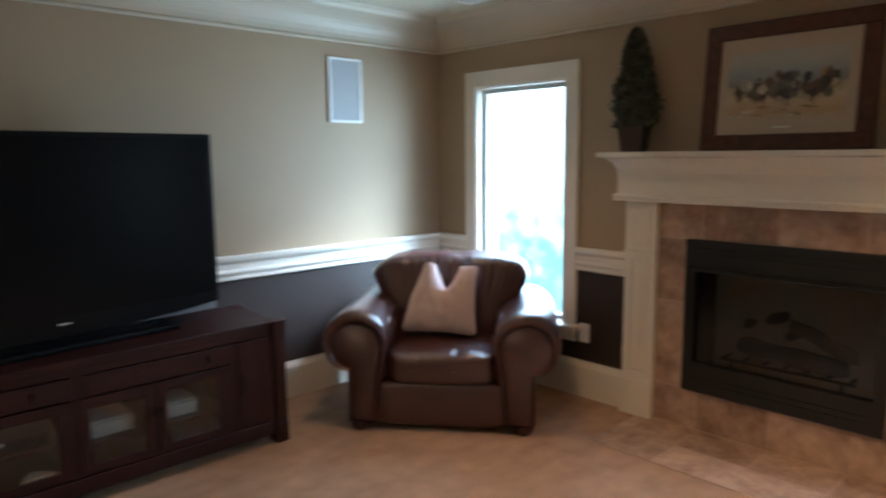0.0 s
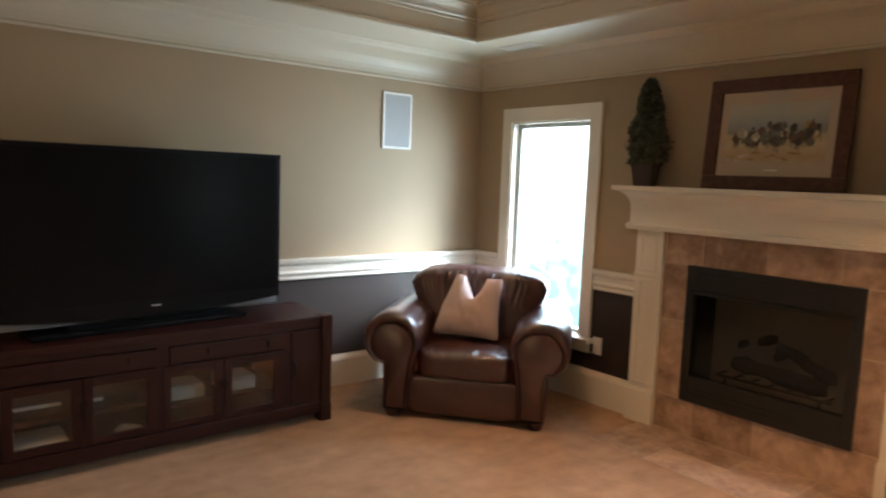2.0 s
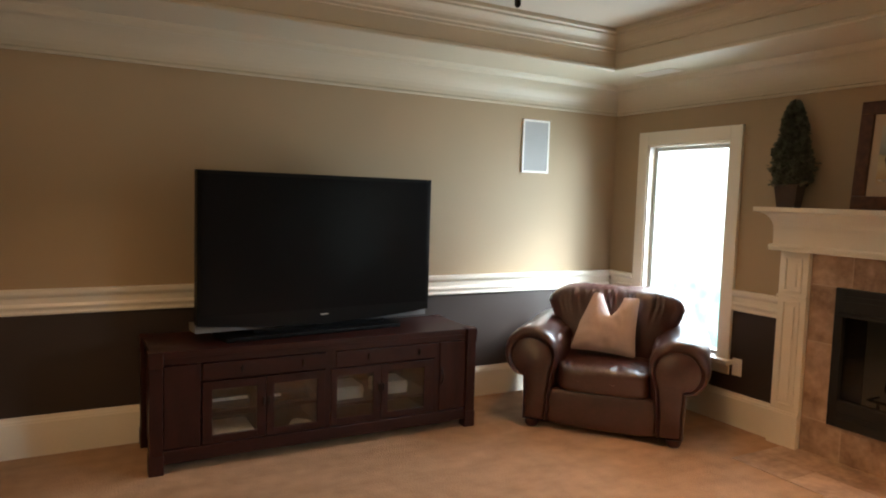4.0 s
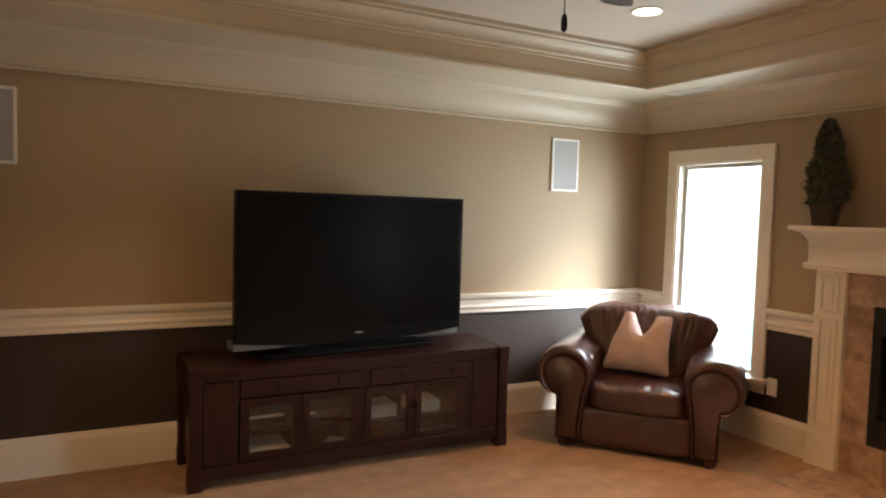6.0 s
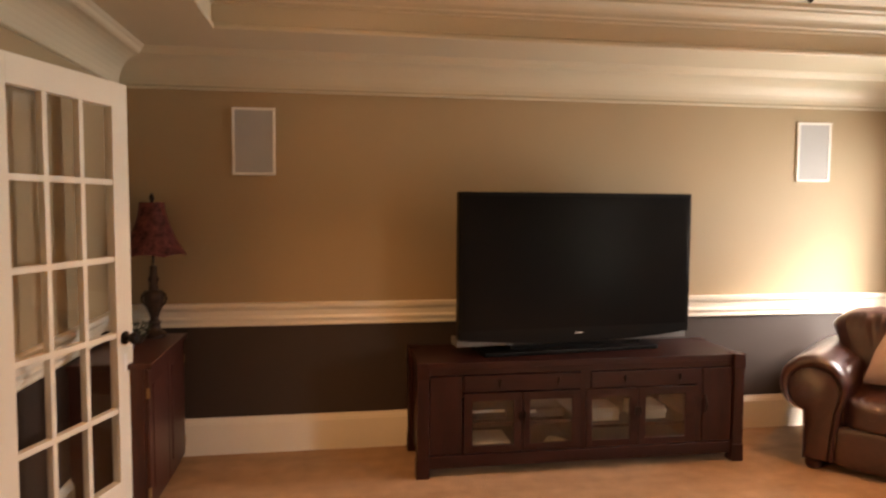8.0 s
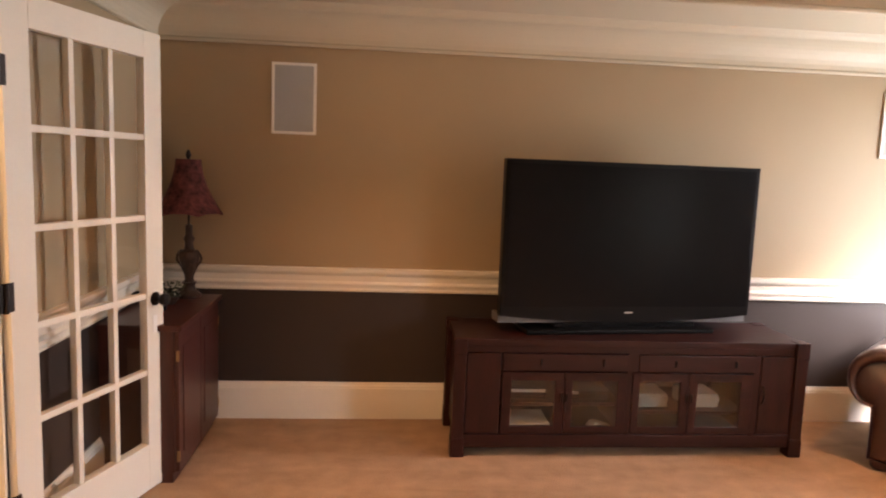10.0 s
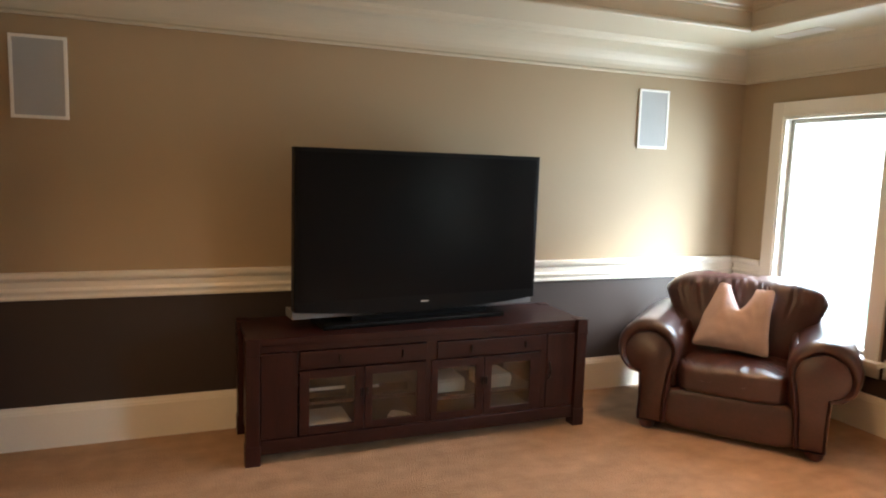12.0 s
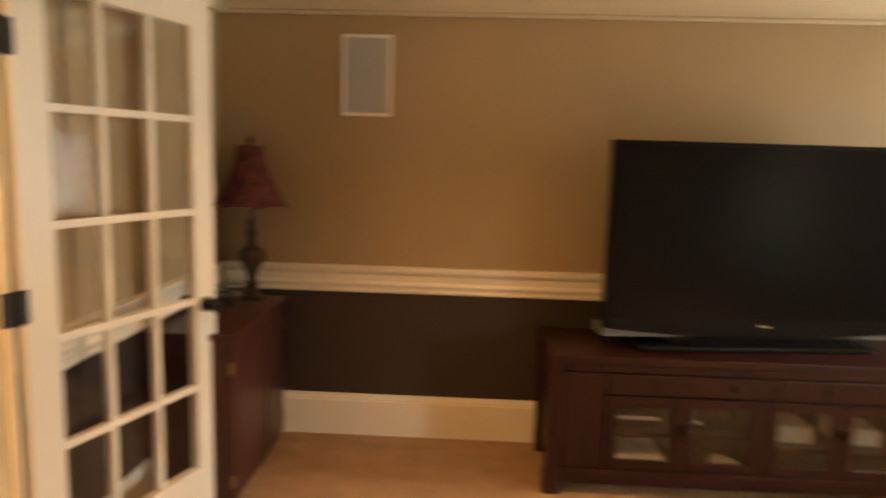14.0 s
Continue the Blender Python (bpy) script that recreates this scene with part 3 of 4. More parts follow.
# ---- the television and its stand ----
def tv_stand():
    a = pose(-2.588, -0.552, 0)
    s = thing("tv_stand", a, "dark cherry wood media console with glass doors", "tv stand")
    W, D, H = 1.936, 0.50, 0.638
    h = W / 2
    part("top", boxes(((-h + 0.012, 0.004, H - 0.036), (h - 0.012, D, H)), bevel=0.005), M_WOOD, s)
    for sx in (-1, 1):
        for y in (0, D - 0.06):
            x = sx * (h - 0.035)
            p = boxes(((x - 0.033, y - 0.010, 0.0), (x + 0.033, y + 0.062, H + 0.002)), bevel=0.005)
            post = part("corner_post", p, M_WOODV, s)
            part("post_block", boxes(((x - 0.037, y - 0.014, 0.0), (x + 0.037, y + 0.064, 0.105)), bevel=0.006), M_WOODV, post)
            part("post_cap", boxes(((x - 0.037, y - 0.014, H - 0.085), (x + 0.037, y + 0.064, H + 0.004)), bevel=0.006), M_WOODV, post)
        part("side_panel", boxes(((min(sx * (h - 0.03), sx * (h - 0.05)), 0.06, 0.07), (max(sx * (h - 0.03), sx * (h - 0.05)), D - 0.06, H - 0.036))), M_WOODV, s)
    part("back_panel", boxes(((-h + 0.05, D - 0.02, 0.07), (h - 0.05, D - 0.008, H - 0.036))), M_WOOD, s)
    part("bottom_board", boxes(((-h + 0.05, 0.02, 0.085), (h - 0.05, D - 0.02, 0.11))), M_WOOD, s)
    part("shelf", boxes(((-0.714, 0.05, 0.265), (-0.036, D - 0.03, 0.282))), M_WOOD, s)
    part("shelf", boxes(((0.0, 0.05, 0.222), (0.674, D - 0.03, 0.239))), M_WOOD, s)
    part("base_rail", boxes(((-h + 0.07, 0.0, 0.052), (h - 0.07, 0.03, 0.122)), bevel=0.004), M_WOOD, s)
    part("top_rail", boxes(((-h + 0.07, 0.008, 0.568), (h - 0.07, 0.03, 0.602)), bevel=0.002), M_WOOD, s)
    for x0, x1 in ((-0.712, -0.708), (-0.028, 0.028), (0.702, 0.709)):
        part("face_stile", boxes(((x0, 0.009, 0.466), (x1, 0.03, 0.568))), M_WOODV, s)
    part("face_stile", boxes(((-0.032, 0.009, 0.122), (-0.003, 0.03, 0.466))), M_WOODV, s)
    part("face_stile", boxes(((0.671, 0.009, 0.122), (0.709, 0.03, 0.466))), M_WOODV, s)
    # drawers
    for x0, x1 in ((-0.705, -0.03), (0.03, 0.700)):
        dr = part("drawer", boxes(((x0, 0.004, 0.470), (x1, 0.03, 0.562)), bevel=0.004), M_WOOD, s)
        for i in (0.3, 0.8):
            x = x0 + (x1 - x0) * i
            part("drawer_pull", boxes(((x - 0.005, -0.010, 0.50), (x + 0.005, 0.004, 0.535)), bevel=0.003), M_BRONZE, dr)
    # plain end doors and glazed doors
    part("side_door", boxes(((-h + 0.072, 0.004, 0.128), (-0.715, 0.026, 0.562)), bevel=0.003), M_WOODV, s)
    d = part("side_door", boxes(((0.712, 0.004, 0.128), (h - 0.072, 0.026, 0.562)), bevel=0.003), M_WOODV, s)
    pull = bmesh.new()
    arc = [(0.728, 0.004 - 0.022 * math.sin(math.pi * k / 6), 0.300 + 0.10 * k / 6) for k in range(7)]
    for p0, p1 in zip(arc, arc[1:]):
        tube(pull, p0, p1, 0.005, 8)
    part("door_pull", pull, M_BRONZE, d, smooth=True)
    for (x0, x1, g0, g1, kx) in ((-0.705, -0.372, -0.656, -0.421, -0.385), (-0.368, -0.035, -0.327, -0.082, -0.356), (0.0, 0.312, 0.039, 0.266, 0.300), (0.316, 0.668, 0.361, 0.604, 0.328)):
        door = part("glass_door", boxes(((x0, 0.004, 0.128), (g0, 0.026, 0.462)), ((g1, 0.004, 0.128), (x1, 0.026, 0.462)), ((g0, 0.004, 0.128), (g1, 0.026, 0.166)), ((g0, 0.004, 0.418), (g1, 0.026, 0.462)), bevel=0.002), M_WOOD, s)
        pn = part("pane", boxes(((g0, 0.014, 0.166), (g1, 0.017, 0.418))), M_SMOKE, door)
        pn.visible_shadow = False
        part("door_pull", boxes(((kx - 0.005, -0.012, 0.305), (kx + 0.005, 0.004, 0.350)), bevel=0.003), M_BRONZE, door)
    part("divider", boxes(((-0.034, 0.01, 0.11), (-0.002, D - 0.03, 0.568))), M_WOOD, s)
    for x0, x1 in ((-0.740, -0.716), (0.676, 0.700)):
        part("divider", boxes(((x0, 0.01, 0.11), (x1, D - 0.03, 0.568))), M_WOOD, s)
    return s


tv_stand()


def television():
    W, Z0, Z1 = 1.482, 0.722, 1.575
    t = thing("television", pose(-2.566, -0.346, 0.638, 0, 0, 5.6), "large black rear-projection television, switched off", "television")
    b0, b1, h = Z0 - 0.626, Z1 - 0.638, W / 2
    # housing with its lower edge bowed
    n = 24
    def outline(grow, y, sag):
        pts = [(-h + 2 * h * i / n, b0 - sag * (1 - (2 * i / n - 1) ** 2)) for i in range(n + 1)]
        return [(x + grow * (1 if x > 0 else -1 if x < 0 else 0), y, z) for x, z in pts] + [(h + grow, y, b1 + grow), (-h - grow, y, b1 + grow)]
    part("bezel", rings(bmesh.new(), [outline(-0.004, -0.004, 0.040), outline(0, 0.0, 0.040), outline(0, 0.05, 0.040), outline(-0.05, 0.09, 0.03)]), M_TVCASE, t)
    part("screen", boxes(((-h + 0.022, -0.0075, b0 + 0.050), (h - 0.022, -0.0045, b1 - 0.022)), bevel=0.001), M_SCREEN, t)
    bm = bmesh.new()
    rings(bm, [[(-h + 0.03, 0.08, b0 + 0.02), (h - 0.03, 0.08, b0 + 0.02), (h - 0.03, 0.08, b1 - 0.03), (-h + 0.03, 0.08, b1 - 0.03)],
               [(-h + 0.3, 0.30, b0 + 0.05), (h - 0.3, 0.30, b0 + 0.05), (h - 0.3, 0.30, b1 - 0.25), (-h + 0.3, 0.30, b1 - 0.25)]])
    part("rear_housing", bm, M_TVCASE, t)
    # silver lower band, deeper in the middle
    loops = []
    for k in range(n + 1):
        x = -h + 2 * h * k / n
        sag = 1 - (2 * k / n - 1) ** 2
        zt = b0 - 0.040 * sag - 0.001
        zb = min(zt - 0.003, 0.051)
        loops.append([(x, 0.034, zt), (x, 0.16, zt), (x, 0.16, zb), (x, 0.028, zb)])
    part("lower_band", rings(bmesh.new(), loops), M_SILVER, t, "dull silver curved lower band")
    part("pedestal", boxes(((-0.60, -0.055, 0.0), (0.50, 0.22, 0.026)), bevel=0.008), M_TVCASE, t)
    part("neck", boxes(((-0.42, 0.02, 0.026), (0.42, 0.2, 0.05))), M_TVCASE, t)
    part("maker_badge", boxes(((-0.024, -0.008, b0 + 0.013), (0.024, -0.004, b0 + 0.020)), bevel=0.001), M_PLATE, t, "small pale badge")
    return t


television()


# things inside the console
def on_shelf(name, x0, x1, z0, z1, y0, y1, m, label, cat, feet=True):
    t = thing(name, pose(-2.588 + (x0 + x1) / 2, -0.552 + (y0 + y1) / 2, z0), label, cat)
    w, d, h = (x1 - x0) / 2, (y1 - y0) / 2, z1 - z0
    part("case", boxes(((-w, -d, 0.0), (w, d, h)), bevel=0.003), m, t)
    return t


a = on_shelf("game_console", -0.65, -0.43, 0.111, 0.168, 0.035, 0.26, M_PAPER, "pale flat electronic box on the console floor", "electronics")
part("front_slot", boxes(((-0.08, -0.113, 0.030), (0.08, -0.1095, 0.036))), M_BLACK, a)
a = on_shelf("cable_box", -0.66, -0.44, 0.283, 0.345, 0.10, 0.34, M_BLACK, "black cable box with a silver front strip", "electronics")
part("front_strip", boxes(((-0.10, -0.124, 0.040), (0.10, -0.1195, 0.056))), M_PLATE, a)
a = on_shelf("disc_player", -0.33, -0.10, 0.283, 0.33, 0.10, 0.34, M_BLACK, "black disc player with a pale label", "electronics")
part("front_label", boxes(((-0.10, -0.124, 0.030), (-0.05, -0.1195, 0.046))), M_PLATE, a)
c = thing("game_controller", pose(-2.588 - 0.16, -0.552 + 0.13, 0.111, 0, 0, 10), "pale game controller lying on the console floor", "controller")
part("body", cushion((0.15, 0.09, 0.045), 2.6, 6, shape=lambda p: Vector((p.x, p.y - 0.9 * abs(p.x), p.z + 0.0225))), M_PAPER, c, smooth=True)
for nm, x0, x1 in (("book_stack", 0.03, 0.245), ("paper_stack", 0.35, 0.54)):
    a = thing(nm, pose(-2.588 + (x0 + x1) / 2, -0.552 + 0.2, 0.240), "stack of pale papers and cases on the shelf", "stack")
    z = 0.0
    for k in range(4):
        th = 0.014 + 0.006 * (k % 3)
        w = (x1 - x0) / 2 - 0.004 * (k % 2)
        part("booklet", boxes(((-w, -0.09 - 0.004 * (k % 3), z), (w, 0.09, z + th)), bevel=0.002), M_PAPER, a)
        z += th + 0.0006


# ---- armchair ----
def armchair():
    c = thing("leather_armchair", pose(-1.012, -1.064, 0, 0, 0, -50.2), "worn brown leather club armchair with rolled arms", "armchair")
    D = 0.86
    for s in (-1, 1):
        out = [(0.335, 0.055), (0.325, 0.20), (0.305, 0.34)]
        cx, cz, r = 0.452, 0.482, 0.177
        for k in range(20):
            a = radians(200 - k * 255 / 19)
            out.append((cx + r * math.cos(a), cz + r * math.sin(a) * 0.98))
        out += [(0.500, 0.330), (0.494, 0.20), (0.494, 0.055)]
        ctr = Vector((0.43, 0.40))

        def ring(k, y, lift=0.0, ruck=0.0):
            pts = []
            for i, (x, z) in enumerate(out):
                w = ruck * math.sin(i * 2.6 + 3 * noise.noise(Vector((i * 0.7, s, y * 9)))) * (1 if 2 < i < 23 else 0)
                kk = k + w + (0.012 * noise.noise(Vector((x * 11, y * 9 + s * 4, z * 11))) if y > 0.02 else 0)
                pts.append((s * (ctr.x + (x - ctr.x) * kk), y, ctr.y + (z - ctr.y) * (kk if z > 0.25 else max(kk, 0.99)) + lift))
            return pts
        loops = [ring(0.60, 0.004), ring(0.74, 0.004), ring(0.765, -0.002), ring(0.80, -0.012, 0, 0.008), ring(0.87, -0.020, 0, 0.012), ring(0.94, -0.013, 0, 0.010),
                 ring(0.985, 0.006, 0, 0.006), ring(1.01, 0.035), ring(1.015, 0.08), ring(1.01, 0.14), ring(1.0, 0.22, 0.002), ring(1.0, 0.30, 0.004), ring(1.0, 0.38, 0.004),
                 ring(1.0, 0.46, 0.006), ring(1.0, 0.54, 0.009), ring(1.0, 0.62, 0.012), ring(0.995, 0.70, 0.012), ring(0.98, D - 0.05, 0.010), ring(0.9, D)]
        arm = part("arm", rings(bmesh.new(), loops), M_LEATHER, c, smooth=True)
        panel = [(s * (ctr.x + (x - ctr.x) * 0.735), ctr.y + (z - ctr.y) * (0.735 if z > 0.25 else 0.985)) for x, z in out]
        part("arm_front_panel", rings(bmesh.new(), [[(x, 0.004, z) for x, z in panel], [(x, -0.006, z) for x, z in panel], [(ctr.x * s + (x - ctr.x * s) * 0.92, -0.011, 0.4 + (z - 0.4) * 0.97) for x, z in panel]]), M_LEATHER, arm, smooth=True)
        # padded inner face
        part("arm_pad", cushion((0.085, 0.62, 0.40), 3.2, 8, shape=lambda p, s=s: Vector((s * 0.315 + p.x, p.y + 0.33, p.z + 0.40))), M_LEATHER, arm, smooth=True)
        for y in (0.045, D - 0.09):
            ft = lathe([(0.032, 0.0), (0.042, 0.012), (0.046, 0.034), (0.040, 0.060)], 16, at=(s * 0.440, y))
            part("foot", ft, M_REDWOOD, c, "turned reddish wooden foot", True)
    part("front_rail", cushion((0.70, 0.10, 0.24), 7, 8, shape=lambda p: Vector((p.x, p.y + 0.055, p.z + 0.155))), M_LEATHER, c, smooth=True)
    part("seat_base", boxes(((-0.34, 0.08, 0.06), (0.34, D - 0.02, 0.26)), bevel=0.01), M_LEATHER, c)

    def seat_shape(p):
        q = Vector((p.x, p.y + 0.315, p.z + 0.345))
        if p.z > 0:
            q.z += 0.016 * noise.noise(Vector((p.x * 7, p.y * 5, 1.3))) + 0.012 * noise.noise(Vector((p.x * 38, p.y * 9, 0))) * max(0, 1 - (p.y + 0.3) * 3)
            q.z -= 0.02 * max(0, (p.y + 0.05))
            front = math.exp(-((p.y + 0.27) / 0.075) ** 2)
            q.z += 0.0048 * front * math.sin(p.x * 120 + 5 * noise.noise(Vector((p.x * 11, p.y * 6, 2)))) * (0.5 + abs(noise.noise(Vector((p.x * 9, 0, 7)))) * 2)
            q.z += 0.010 * noise.noise(Vector((p.x * 16 + p.y * 9, p.y * 22, 5))) * max(0, p.x + 0.1) * 3
        return q
    part("seat_cushion", cushion((0.605, 0.66, 0.185), 6, 40, 0.10, seat_shape), M_LEATHER, c, smooth=True)

    def back_shape(p):
        u = (p.z + 0.27) / 0.54
        wide = 0.62 + 0.38 * max(0, min(1, (u - 0.2) / 0.6)) ** 0.8
        q = Vector((p.x * wide, p.y * (0.8 + 0.4 * u) + 0.53 + 0.10 * u, p.z + 0.615))
        gather = max(0, u - 0.55) * 2.2 * max(0.2, 1 - (p.x / 0.42) ** 2)
        q.z += -0.012 * (abs(p.x) / 0.46) ** 3 * u
        fold = math.sin(p.x * 130 + 9 * noise.noise(Vector((p.x * 9, 0, 4)))) * 0.018 * gather * (0.45 + 0.55 * abs(noise.noise(Vector((p.x * 6, 3, 0)))) * 2)
        q.y += fold * (1 if p.y < 0.09 else 0.3)
        q.z += fold * 0.25 + 0.012 * noise.noise(Vector((p.x * 8, p.y * 8, p.z * 8)))
        q.y += 0.02 * max(0, 1 - abs(p.x) * 6) * max(0, 1 - u)
        return q
    part("back_cushion", cushion((0.94, 0.27, 0.53), 5.5, 74, 0.0, back_shape), M_LEATHER, c, smooth=True)
    part("back_frame", cushion((0.92, 0.14, 0.66), 5, 10, shape=lambda p: Vector((p.x, p.y + 0.83 + 0.06 * (p.z + 0.3), p.z + 0.44))), M_LEATHER, c, smooth=True)
    return c


chair = armchair()
m = chair.matrix_basis

def pillow_shape(p):
    u, v = p.x / 0.2, p.z / 0.2
    puff = max(0.05, 1 - abs(u) ** 2.2) ** 0.5 * max(0.05, 1 - abs(v) ** 2.2) ** 0.5
    q = Vector((p.x * (1 - 0.09 * (1 - v * v)), p.y * puff, p.z * (1 - 0.07 * (1 - u * u))))
    if v > 0:
        dip = max(0, 1 - abs(u - 0.04) * (1.75 if u < 0.04 else 2.6)) ** 0.85
        q.z -= 0.145 * dip * v ** 1.6
        q.x += 0.055 * max(0, -u) * v
        q.z += 0.012 * max(0, -u) * v
        q.y += 0.045 * dip * v
        q.y += -0.02 * max(0, u) * v
    q.x *= 1.0 - 0.10 * v
    q.x += -0.012 * (1 - v)
    crease = noise.noise(Vector((p.x * 10 + p.z * 4, 2.0, p.z * 7)))
    q.y += (0.010 * crease + 0.006 * noise.noise(Vector((p.x * 30, 1, p.z * 18)))) * (1 if p.y < 0 else 0.3)
    return q


pl = thing("throw_pillow", m @ pose(-0.010, 0.345, 0.655, -17, 2, -3), "pale rose square throw pillow, dented at the top", "pillow")
part("pillow_cover", cushion((0.40, 0.17, 0.40), 16, 34, 0.0, pillow_shape), M_PILLOW, pl, smooth=True)

# ---- ottoman and a second leather seat beside it ----
ot = thing("leather_ottoman", pose(-0.43, -3.36, 0), "round oxblood leather drum ottoman with stitched seam", "ottoman")
prof = [(0.17, 0.0), (0.198, 0.02), (0.222, 0.13), (0.231, 0.27), (0.229, 0.40), (0.224, 0.470)]
part("body", lathe(prof, 48), M_OXBLOOD, ot, smooth=True)
part("seam", lathe([(0.2235, 0.470), (0.2250, 0.472), (0.2250, 0.475), (0.2235, 0.477)], 48), M_OXBLOOD, ot, smooth=True)
part("top", lathe([(0.2235, 0.476), (0.222, 0.530), (0.212, 0.562), (0.186, 0.582), (0.13, 0.592), (0.06, 0.596), (0.001, 0.597)], 48), M_OXBLOOD, ot, "glossy crowned top", True)
fs = thing("leather_footstool", pose(-0.66, -4.02, 0, 0, 0, 14), "low brown leather footstool with puckered top", "footstool")
part("frame", boxes(((-0.29, -0.22, 0.07), (0.29, 0.22, 0.24)), bevel=0.015), M_LEATHER, fs)
part("cushion", cushion((0.60, 0.46, 0.17), 4.5, 22, 0.12, lambda p: Vector((p.x, p.y, p.z + 0.318 + 0.006 * math.sin(p.x * 80) * min(1, abs(p.y) * 4)))), M_LEATHER, fs, smooth=True)
for sx in (-1, 1):
    for sy in (-1, 1):
        part("foot", lathe([(0.026, 0), (0.036, 0.02), (0.032, 0.07)], 14, at=(sx * 0.24, sy * 0.17)), M_REDWOOD, fs, smooth=True)
pp = thing("potted_plant", pose(-0.30, -4.12, 0), "leafy green houseplant in a dark pot by the window", "plant")
part("pot", lathe([(0.10, 0), (0.11, 0.01), (0.145, 0.26), (0.155, 0.27), (0.155, 0.30), (0.14, 0.30), (0.13, 0.25)], 28), M_POT, pp, smooth=True)
rng = random.Random(21)
for k in range(26):
    a, reach, top = rng.uniform(0, 2 * math.pi), rng.uniform(0.12, 0.34), rng.uniform(0.75, 1.32)
    end = Vector((max(-0.5, min(0.24, reach * math.cos(a))), reach * math.sin(a) * 1.15, top))
    st = bmesh.new()
    pts = [Vector((0.04 * math.cos(a), 0.04 * math.sin(a), 0.25)).lerp(end, u) + Vector((0, 0, 0.12 * math.sin(math.pi * u))) for u in (0, 0.25, 0.5, 0.75, 1)]
    for p0, p1 in zip(pts, pts[1:]):
        tube(st, p0, p1, 0.004, 6)
    stem = part("stem", st, M_STEM, pp)
    lf = bmesh.new()
    d = Vector((math.cos(a), math.sin(a), rng.uniform(-0.6, 0.1))).normalized()
    sd = d.cross(Vector((0, 0, 1))).normalized()
    up = sd.cross(d)
    ln, wd = rng.uniform(0.11, 0.17), rng.uniform(0.030, 0.045)
    rows = []
    for u, w in ((0, 0.1), (0.25, 0.85), (0.5, 1.0), (0.75, 0.65), (1.0, 0.03)):
        c = end + d * ln * u - Vector((0, 0, 0.05 * u * u))
        rows.append([lf.verts.new(c - sd * wd * w + up * 0.012 * w), lf.verts.new(c), lf.verts.new(c + sd * wd * w + up * 0.012 * w)])
    for r0, r1 in zip(rows, rows[1:]):
        for i in (0, 1):
            lf.faces.new((r0[i], r0[i + 1], r1[i + 1], r1[i]))
    part("leaf", lf, M_PLANT, stem, smooth=True)


